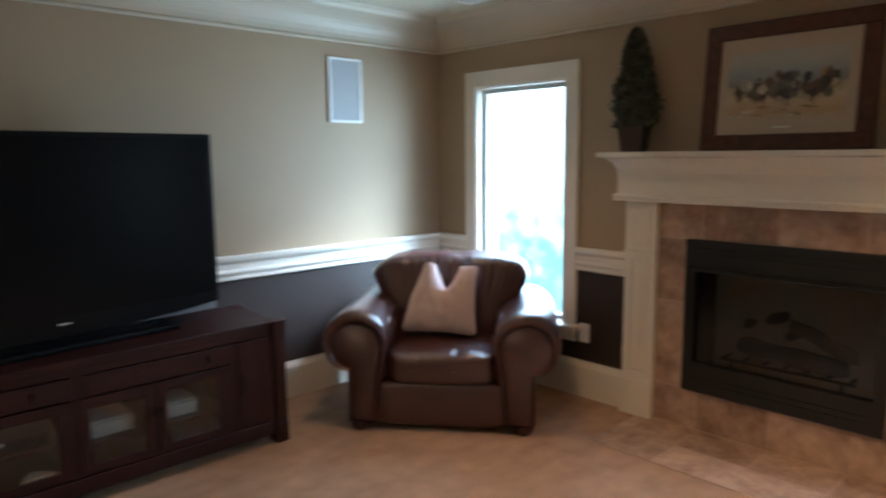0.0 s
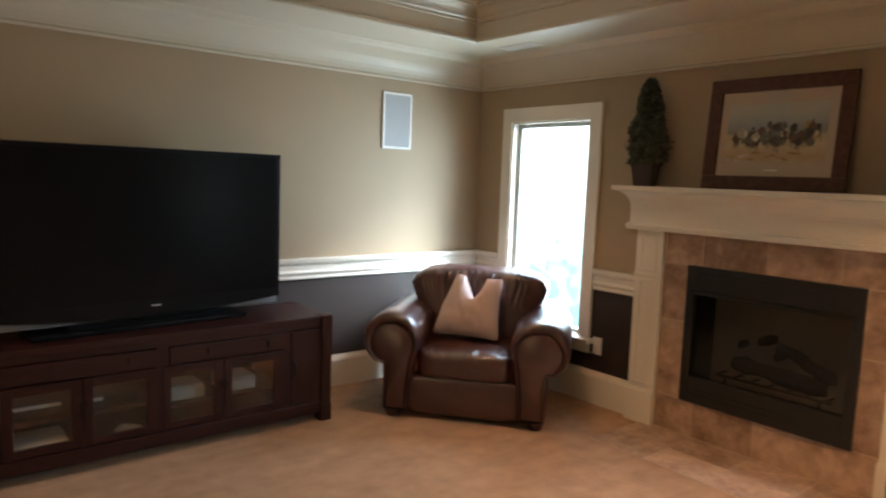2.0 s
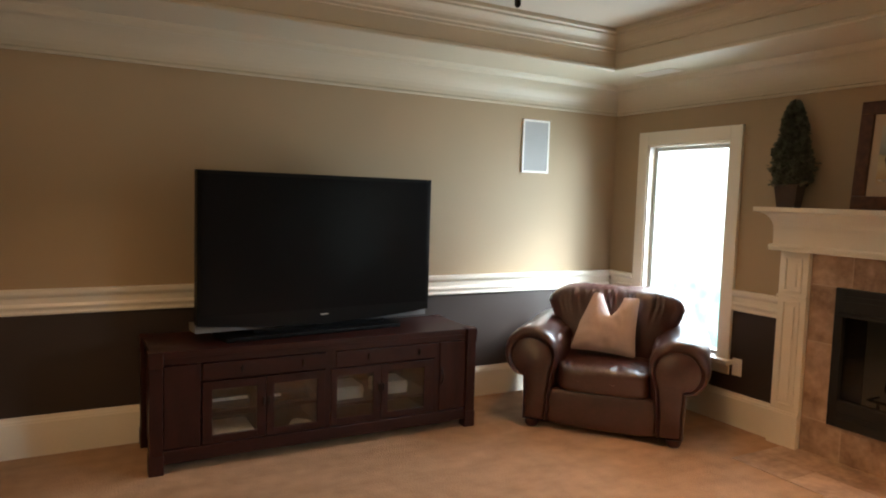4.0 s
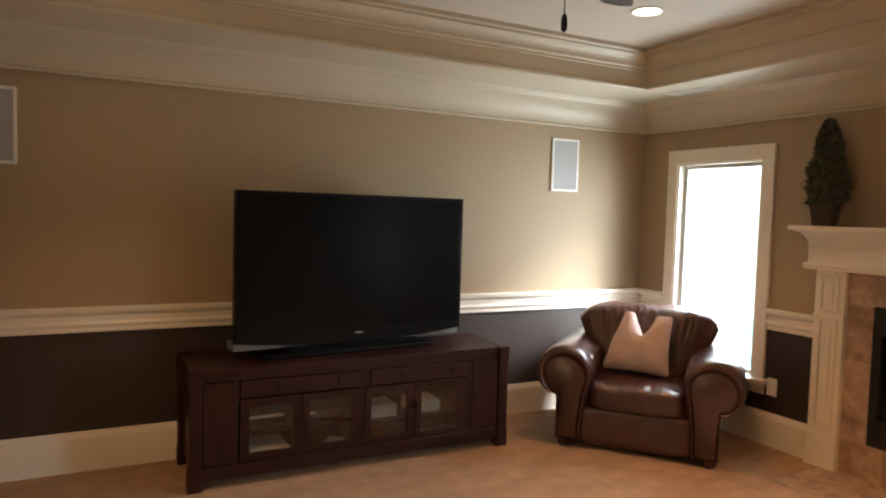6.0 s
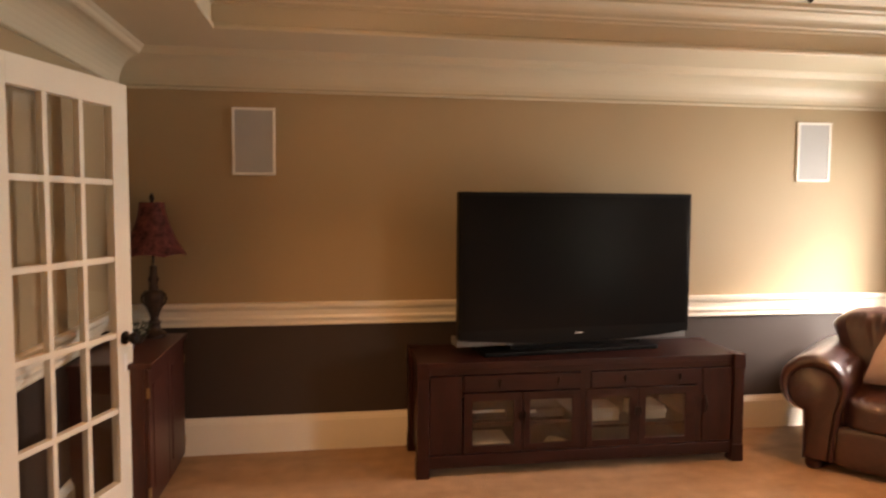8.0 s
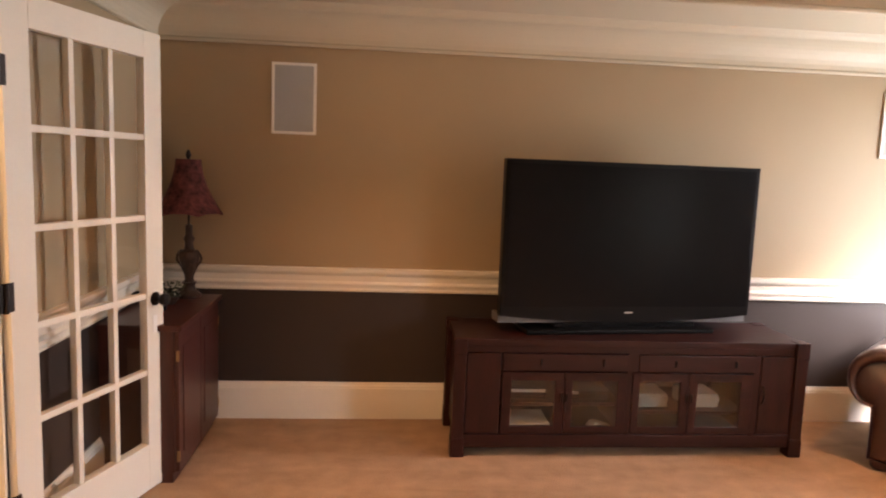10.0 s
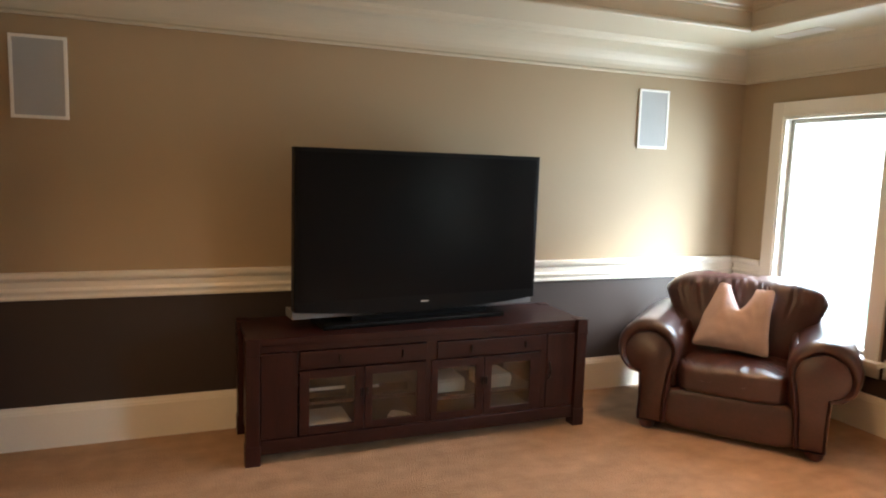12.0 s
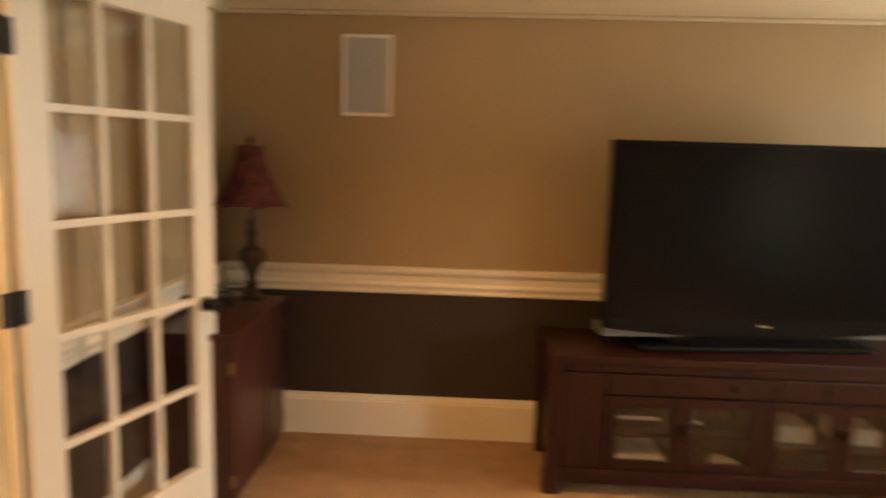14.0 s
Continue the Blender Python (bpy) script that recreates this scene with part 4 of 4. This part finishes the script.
# ---- mantelpiece objects ----
def picture():
    w, h = 0.748, 0.592
    p = thing("framed_picture", pose(-0.080, -2.352, 1.472, -5, 0, -90), "watercolour print in a wide brown wooden frame", "picture")
    # local x along the wall, y into the wall, z up
    f = 0.072
    for nm, a, b in (("frame_rail", (-w / 2, 0), (w / 2, f)), ("frame_rail", (-w / 2, h - f), (w / 2, h)), ("frame_stile", (-w / 2, f), (-w / 2 + f, h - f)), ("frame_stile", (w / 2 - f, f), (w / 2, h - f))):
        part(nm, boxes(((a[0], -0.022, a[1]), (b[0], 0.006, b[1])), bevel=0.006), M_FRAME, p)
    part("mat_board", boxes(((-w / 2 + f, -0.006, f), (w / 2 - f, 0.0, h - f))), M_MATBOARD, p)
    pm = bpy.data.materials.new("watercolour_landscape")
    pm.use_nodes = True
    nt, L = pm.node_tree, pm.node_tree.links.new
    b = nt.nodes["Principled BSDF"]
    b.inputs["Roughness"].default_value = 0.8
    tc, sp, ns = nt.nodes.new("ShaderNodeTexCoord"), nt.nodes.new("ShaderNodeSeparateXYZ"), nt.nodes.new("ShaderNodeTexNoise")
    L(tc.outputs["Object"], sp.inputs[0])
    L(tc.outputs["Object"], ns.inputs["Vector"])
    ns.inputs["Scale"].default_value, ns.inputs["Detail"].default_value = 14, 5
    ma = nt.nodes.new("ShaderNodeMath")
    ma.operation, ma.inputs[1].default_value = "MULTIPLY_ADD", 0.10
    L(ns.outputs[0], ma.inputs[0])
    L(sp.outputs[2], ma.inputs[2])
    rp = nt.nodes.new("ShaderNodeValToRGB")
    rp.color_ramp.elements[0].position, rp.color_ramp.elements[0].color = 0.19, (0.46, 0.36, 0.25, 1)
    rp.color_ramp.elements[1].position, rp.color_ramp.elements[1].color = 0.46, (0.42, 0.40, 0.33, 1)
    for pos, col in ((0.23, (0.44, 0.30, 0.16, 1)), (0.29, (0.52, 0.42, 0.27, 1)), (0.33, (0.42, 0.36, 0.22, 1)), (0.345, (0.22, 0.235, 0.205, 1)), (0.40, (0.30, 0.33, 0.315, 1))):
        e = rp.color_ramp.elements.new(pos)
        e.color = col
    L(ma.outputs[0], rp.inputs[0])
    L(rp.outputs[0], b.inputs["Base Color"])
    part("print", boxes(((-0.258, -0.009, 0.128), (0.258, -0.0065, 0.452))), pm, p, "pale landscape print")
    inks = [mat(n, c, 0.8, 0.4, 40, 120, 0.0) for n, c in (("dark_wash", (0.05, 0.045, 0.04)), ("umber_wash", (0.12, 0.075, 0.045)), ("ochre_wash", (0.34, 0.23, 0.11)), ("pale_wash", (0.50, 0.44, 0.34)), ("olive_wash", (0.13, 0.13, 0.085)))]
    rng = random.Random(8)
    for k in range(92):
        u = rng.random()
        x, z = -0.215 + 0.43 * u, 0.275 + 0.022 * u + rng.gauss(0, 0.024)
        s, tone = rng.uniform(0.008, 0.024), rng.choice((0, 0, 0, 1, 1, 3, 4, 2))
        bm = bmesh.new()
        pts = [(x + s * (0.6 + 0.6 * rng.random()) * math.cos(a), -0.0095 - 0.00003 * k, z + s * (0.7 + 0.7 * rng.random()) * math.sin(a)) for a in [2 * math.pi * i / 11 for i in range(11)]]
        bm.faces.new([bm.verts.new(q) for q in pts])
        if tone < 2:
            for dx in (-0.6, -0.1, 0.5):
                x1, ln, sw = x + dx * s, s * rng.uniform(1.4, 2.6), rng.uniform(-0.008, 0.008)
                y = -0.00945 - 0.00003 * k
                bm.faces.new([bm.verts.new(q) for q in ((x1 - 0.0025, y, z - 0.4 * s), (x1 + 0.0025, y, z - 0.4 * s), (x1 + sw + 0.0012, y, z - 0.4 * s - ln), (x1 + sw - 0.0012, y, z - 0.4 * s - ln))])
        part("brush_stroke", bm, inks[tone], p)
    for k in range(14):
        x, z, w = rng.uniform(-0.22, 0.22), rng.uniform(0.145, 0.215), rng.uniform(0.012, 0.04)
        bm = bmesh.new()
        pts = [(x + w * (0.7 + 0.5 * rng.random()) * math.cos(a), -0.0092 - 0.00003 * k, z + 0.2 * w * (0.6 + 0.8 * rng.random()) * math.sin(a)) for a in [2 * math.pi * i / 11 for i in range(11)]]
        bm.faces.new([bm.verts.new(q) for q in pts])
        part("brush_stroke", bm, inks[rng.choice((1, 2, 2, 3))], p)
    part("caption_bar", boxes(((-0.035, -0.0075, 0.102), (0.035, -0.006, 0.107))), M_PLATE, p)
    g = part("glazing", boxes(((-w / 2 + f, -0.014, f), (w / 2 - f, -0.012, h - f))), M_GLASS, p)
    g.visible_shadow = False
    return p


picture()


def topiary():
    t = thing("topiary_tree", pose(-0.125, -1.632, 1.470, 0, 0, 12), "small dark green cone topiary in a square pot", "plant")
    pot = bmesh.new()
    rings(pot, [[(s * a, s2 * a, z) for s, s2 in ((-1, -1), (1, -1), (1, 1), (-1, 1))] for a, z in ((0.050, 0), (0.066, 0.125), (0.070, 0.125), (0.070, 0.14), (0.058, 0.14), (0.054, 0.12))])
    part("pot", pot, M_POT, t, "tapered dark brown square pot")
    part("trunk", tube(bmesh.new(), (0, 0, 0.1), (0, 0, 0.6), 0.008, 8, 0.003), M_STEM, t)
    part("inner_foliage", lathe([(0.03, 0.125), (0.070, 0.16), (0.080, 0.22), (0.066, 0.34), (0.042, 0.46), (0.016, 0.56), (0.002, 0.59)], 22, lobes=5, depth=0.08), M_LEAF, t)
    rng = random.Random(5)
    vs, fs = [], []
    for k in range(7500):
        u = rng.random() ** 0.8
        z = 0.125 + u * 0.50
        R = 0.138 * (1 - u) ** 0.66 * (0.66 + 0.34 * min(1, u * 4)) * (0.88 + 0.26 * noise.noise(Vector((u * 9, math.floor(rng.random() * 7) * 1.7, 0)))) + 0.004
        a = rng.random() * 2 * math.pi
        R *= 1 + 0.42 * noise.noise(Vector((math.cos(a) * 2, math.sin(a) * 2, z * 14)))
        r = R * (0.35 + 0.65 * rng.random() ** 0.35)
        c = Vector((r * math.cos(a), r * math.sin(a), z))
        d = Vector((math.cos(a) + rng.uniform(-0.7, 0.7), math.sin(a) + rng.uniform(-0.7, 0.7), rng.uniform(-0.5, 0.8))).normalized()
        sd = d.cross(Vector((rng.uniform(-1, 1), rng.uniform(-1, 1), rng.uniform(-1, 1)))).normalized()
        ln, wd = rng.uniform(0.014, 0.028), rng.uniform(0.005, 0.009)
        i = len(vs)
        vs += [c, c + d * ln * 0.5 + sd * wd, c + d * ln, c + d * ln * 0.5 - sd * wd]
        fs.append((i, i + 1, i + 2, i + 3))
    me = bpy.data.meshes.new("foliage")
    me.from_pydata([tuple(v) for v in vs], [], fs)
    me.materials.append(M_LEAF)
    ob = new("foliage", me)
    ob.parent = t
    ob["kind"] = "stuff"
    return t


topiary()


def bottle_vase(y, H, R, x=-0.125):
    t = thing("bottle_vase", pose(x, y, 1.470), "tall dark brown ribbed bottle vase", "vase", "mantel vases")
    pr = [(0.66, 0.0), (0.74, 0.012), (0.88, 0.12), (0.98, 0.25), (1.0, 0.34), (0.95, 0.44), (0.80, 0.55), (0.55, 0.66), (0.36, 0.76), (0.29, 0.86), (0.31, 0.95), (0.37, 0.985), (0.37, 1.0), (0.28, 1.0), (0.22, 0.97)]
    part("body", lathe([(R * a, H * b) for a, b in pr], 64, lobes=16, depth=0.035), M_VASE, t, smooth=True)
    return t


bottle_vase(-2.998, 0.468, 0.052)
bottle_vase(-3.138, 0.592, 0.069, -0.115)


# ---- wall fixtures ----
def speaker(x):
    w, h = 0.248, 0.396
    t = thing("wall_speaker", pose(x, 0, 1.867), "flush white-framed wall speaker with grey grille", "speaker", "wall speakers")
    part("frame", boxes(((-w / 2, -0.012, -h / 2), (-w / 2 + 0.016, 0, h / 2)), ((w / 2 - 0.016, -0.012, -h / 2), (w / 2, 0, h / 2)), ((-w / 2 + 0.016, -0.012, -h / 2), (w / 2 - 0.016, 0, -h / 2 + 0.016)), ((-w / 2 + 0.016, -0.012, h / 2 - 0.016), (w / 2 - 0.016, 0, h / 2)), bevel=0.002), M_PLATE, t)
    part("grille", boxes(((-w / 2 + 0.016, -0.009, -h / 2 + 0.016), (w / 2 - 0.016, 0, h / 2 - 0.016))), M_GRILLE, t)
    return t


speaker(-0.806)
speaker(-4.459)
sw = thing("light_switch", pose(0, -3.398, 1.158), "white rocker light switch plate on the wall", "switch")
part("plate", boxes(((-0.007, -0.036, -0.058), (0, 0.036, 0.058)), bevel=0.003), M_PLATE, sw)
part("rocker", boxes(((-0.011, -0.017, -0.033), (-0.006, 0.017, 0.033)), bevel=0.002), M_PLATE, sw)
o = thing("wall_outlet", pose(0, -1.262, 0.395), "white outlet plate low on the wall", "outlet")
part("plate", boxes(((-0.007, -0.036, -0.058), (0, 0.036, 0.058)), bevel=0.003), M_PLATE, o)
for z in (-0.021, 0.021):
    part("socket", boxes(((-0.010, -0.016, z - 0.014), (-0.006, 0.016, z + 0.014)), bevel=0.002), M_PLATE, o)

v = thing("ceiling_vent", pose(-0.378, -0.785, SOFFIT), "white slotted supply vent in the soffit", "vent")
part("frame", boxes(((-0.06, -0.16, -0.006), (-0.045, 0.16, 0)), ((0.045, -0.16, -0.006), (0.06, 0.16, 0)), ((-0.045, -0.16, -0.006), (0.045, -0.145, 0)), ((-0.045, 0.145, -0.006), (0.045, 0.16, 0)), bevel=0.001), M_PLATE, v)
part("backing", boxes(((-0.045, -0.145, -0.002), (0.045, 0.145, -0.0005))), M_IRON, v)
for k in range(6):
    x = -0.036 + k * 0.0145
    part("slat", boxes(((x - 0.004, -0.145, -0.006), (x + 0.004, 0.145, -0.003))), M_PLATE, v)

can = None
for k, (x, y) in enumerate(CANS):
    if can is None:
        can = thing("recessed_light", pose(x, y, TRAY), "lit recessed ceiling light with white trim ring", "ceiling light", "tray downlights")
        part("trim_ring", lathe([(0.072, -0.001), (0.074, -0.006), (0.092, -0.006), (0.096, 0.0)], 32), M_PLATE, can, smooth=True)
        part("bulb", lathe([(0.0005, -0.004), (0.05, -0.003), (0.072, -0.0012)], 32), M_CANGLOW, can, "glowing bulb face", True)
    else:
        copy_thing(can, pose(x, y, TRAY))


def fan():
    t = thing("ceiling_fan", pose(-2.605, -2.372, TRAY), "ceiling fan with dark blades and a pull chain", "ceiling fan")
    part("canopy", lathe([(0.07, 0.0), (0.07, -0.02), (0.03, -0.05), (0.012, -0.06), (0.012, -0.15)], 24), M_BRONZE, t, smooth=True)
    part("motor_housing", lathe([(0.02, -0.14), (0.09, -0.16), (0.11, -0.20), (0.10, -0.25), (0.06, -0.285), (0.05, -0.32), (0.02, -0.33)], 28), M_BRONZE, t, smooth=True)
    blade = bmesh.new()
    pts = [(0.09, -0.04), (0.30, -0.062), (0.58, -0.07), (0.63, -0.055), (0.65, 0.0), (0.63, 0.055), (0.58, 0.07), (0.30, 0.062), (0.09, 0.04)]
    rings(blade, [[(x, y, -0.262 + y * 0.2) for x, y in pts], [(x, y, -0.254 + y * 0.2) for x, y in pts]])
    b = part("blade", blade, M_FAN, t)
    b.rotation_euler = (0, 0, radians(37))
    for k in range(1, 5):
        o = new("blade", b.data)
        o.parent, o.rotation_euler = t, (0, 0, radians(37 + 72 * k))
    part("pull_chain", tube(bmesh.new(), (-0.035, 0.02, -0.32), (-0.035, 0.02, -0.475), 0.0022, 6), M_BRONZE, t)
    part("chain_fob", lathe([(0.003, -0.47), (0.009, -0.478), (0.011, -0.50), (0.010, -0.522), (0.002, -0.53)], 14, at=(-0.035, 0.02)), M_BRONZE, t, "dark teardrop fob", True)
    return t


fan()

# ---- corner cabinet with the lamp ----
def cabinet():
    c = thing("side_cabinet", pose(X0 + 0.004, -0.475, 0), "reddish dark wood side cabinet with two doors", "cabinet")
    D, h, H = 0.352, 0.372, 0.755
    part("body", boxes(((0.0, -h, 0.05), (D - 0.02, h, H - 0.028)), bevel=0.003), M_REDWOOD, c)
    part("top", boxes(((-0.002, -h - 0.018, H - 0.028), (D + 0.018, h + 0.018, H)), bevel=0.006), M_REDWOOD, c)
    part("plinth", boxes(((0.0, -h + 0.004, 0.0), (D - 0.03, h - 0.004, 0.05))), M_REDWOOD, c)
    for y0, y1, s in ((-h + 0.004, -0.002, -1), (0.002, h - 0.004, 1)):
        d = part("door", boxes(((D - 0.02, y0, 0.055), (D, y1, H - 0.034)), bevel=0.004), M_REDWOOD, c)
        part("door_panel", boxes(((D, y0 + 0.06, 0.13), (D + 0.005, y1 - 0.06, H - 0.11)), bevel=0.004), M_REDWOOD, d)
        for z in (0.13, 0.61):
            part("hinge", boxes(((D - 0.01, (y0 if s < 0 else y1) - 0.006, z - 0.025), (D + 0.003, (y0 if s < 0 else y1) + 0.006, z + 0.025)), bevel=0.001), M_BRASS, d, "dull brass hinge")
    return c


cabinet()


def table_lamp():
    t = thing("table_lamp", pose(-4.990, -0.185, 0.755), "table lamp with red damask bell shade and urn base", "lamp")
    part("base", lathe([(0.062, 0), (0.064, 0.018), (0.050, 0.03), (0.034, 0.045), (0.030, 0.07), (0.040, 0.085)], 28), M_URN, t, smooth=True)
    part("urn", lathe([(0.030, 0.085), (0.022, 0.10), (0.026, 0.125), (0.042, 0.165), (0.054, 0.215), (0.056, 0.245), (0.046, 0.255), (0.026, 0.265), (0.021, 0.30), (0.030, 0.325), (0.019, 0.345), (0.018, 0.40)], 32, lobes=8, depth=0.05), M_URN, t, "carved dark urn", True)
    part("stem", tube(bmesh.new(), (0, 0, 0.39), (0, 0, 0.78), 0.006), M_BRONZE, t)
    for s in (-1, 1):
        h = bmesh.new()
        pts = [Vector((s * (0.040 + 0.026 * math.sin(math.pi * k / 7)), 0, 0.17 + 0.09 * k / 7)) for k in range(8)]
        for a, b in zip(pts, pts[1:]):
            tube(h, a, b, 0.006, 8)
        part("handle", h, M_URN, t, smooth=True)
    loops = []
    n = 48
    for k in range(11):
        u = k / 10
        r = 0.066 + 0.094 * (u ** 1.9) + 0.012 * u
        z = 0.752 - 0.285 * u
        loops.append([(r * (1 + 0.045 * u * abs(math.cos(3 * a)) ** 4) * math.cos(a), r * (1 + 0.045 * u * abs(math.cos(3 * a)) ** 4) * math.sin(a), z - 0.012 * u * u * abs(math.cos(3 * a)) ** 6) for a in [2 * math.pi * i / n for i in range(n)]])
    inner = [[(x * 0.975, y * 0.975, z) for x, y, z in lp] for lp in reversed(loops)]
    part("shade", rings(bmesh.new(), loops + inner, closed=True), M_SHADE, t, "red patterned bell shade", True)
    part("finial", lathe([(0.005, 0.75), (0.012, 0.765), (0.016, 0.778), (0.008, 0.79), (0.010, 0.797), (0.002, 0.803)], 14), M_BRONZE, t, smooth=True)
    return t


table_lamp()
ph = thing("cordless_phone", pose(-5.06, -0.52, 0.755, 0, 0, 20), "black cordless phone standing in its cradle", "phone")
part("cradle", boxes(((-0.05, -0.045, 0), (0.05, 0.045, 0.035)), bevel=0.008), M_BLACK, ph)
part("handset", boxes(((-0.014, -0.024, 0.03), (0.012, 0.024, 0.165)), bevel=0.006), M_BLACK, ph)
bx = thing("dried_arrangement", pose(-5.045, -0.37, 0.755), "dark bowl of dried leaves with pale flowers", "arrangement")
part("bowl", lathe([(0.035, 0), (0.04, 0.006), (0.062, 0.04), (0.058, 0.042), (0.035, 0.012)], 24), M_URN, bx, smooth=True)
rng = random.Random(12)
for nm, count, mm in (("dried_leaves", 90, M_LEAF), ("pale_flowers", 22, M_PAPER)):
    bm = bmesh.new()
    for k in range(count):
        a, r, z = rng.uniform(0, 2 * math.pi), rng.uniform(0.01, 0.068), rng.uniform(0.035, 0.10)
        d = Vector((math.cos(a), math.sin(a), rng.uniform(0.1, 1.2))).normalized()
        sd = d.cross(Vector((rng.uniform(-1, 1), rng.uniform(-1, 1), 1))).normalized()
        c, ln, wd = Vector((r * math.cos(a), r * math.sin(a), z)), rng.uniform(0.018, 0.034), rng.uniform(0.006, 0.010)
        bm.faces.new([bm.verts.new(q) for q in (c, c + d * ln * 0.5 + sd * wd, c + d * ln, c + d * ln * 0.5 - sd * wd)])
    part(nm, bm, mm, bx)["kind"] = "stuff"

# ---- tiles of the surround and the hearth ----
hearth = structure(part("hearth", boxes(((-0.525, -3.06, 0.0), (0, -1.655, 0.004))), M_GROUT), "tan stone tiled hearth flush with the carpet")


def tile(a, b, parent):
    part("tile", boxes((a, b), bevel=0.0), M_TILE, parent)


J = 0.003
ys = (-2.968, -2.72, -2.35, -1.98, -1.735)
for y0, y1 in zip(ys, ys[1:]):
    tile((-0.0145, y0 + J, 1.02 + J), (-0.012, y1 - J, 1.205), fp)
    tile((-0.0145, y0 + J, 0.006), (-0.012, y1 - J, 0.215 - J), fp)
for y0, y1 in ((-2.968, -2.84), (-1.90, -1.735)):
    for z0, z1 in ((0.215, 0.68), (0.68, 1.02)):
        tile((-0.0145, y0 + J, z0 + J), (-0.012, y1 - J, z1 - J), fp)
ys = [-3.06 + 1.405 * k / 4 for k in range(5)]
for j, (x0, x1) in enumerate(((-0.525, -0.27), (-0.27, -0.02))):
    for y0, y1 in zip(ys, ys[1:]):
        tile((x0 + J, y0 + J, 0.004), (x1 - J, y1 - J, 0.0056), hearth)
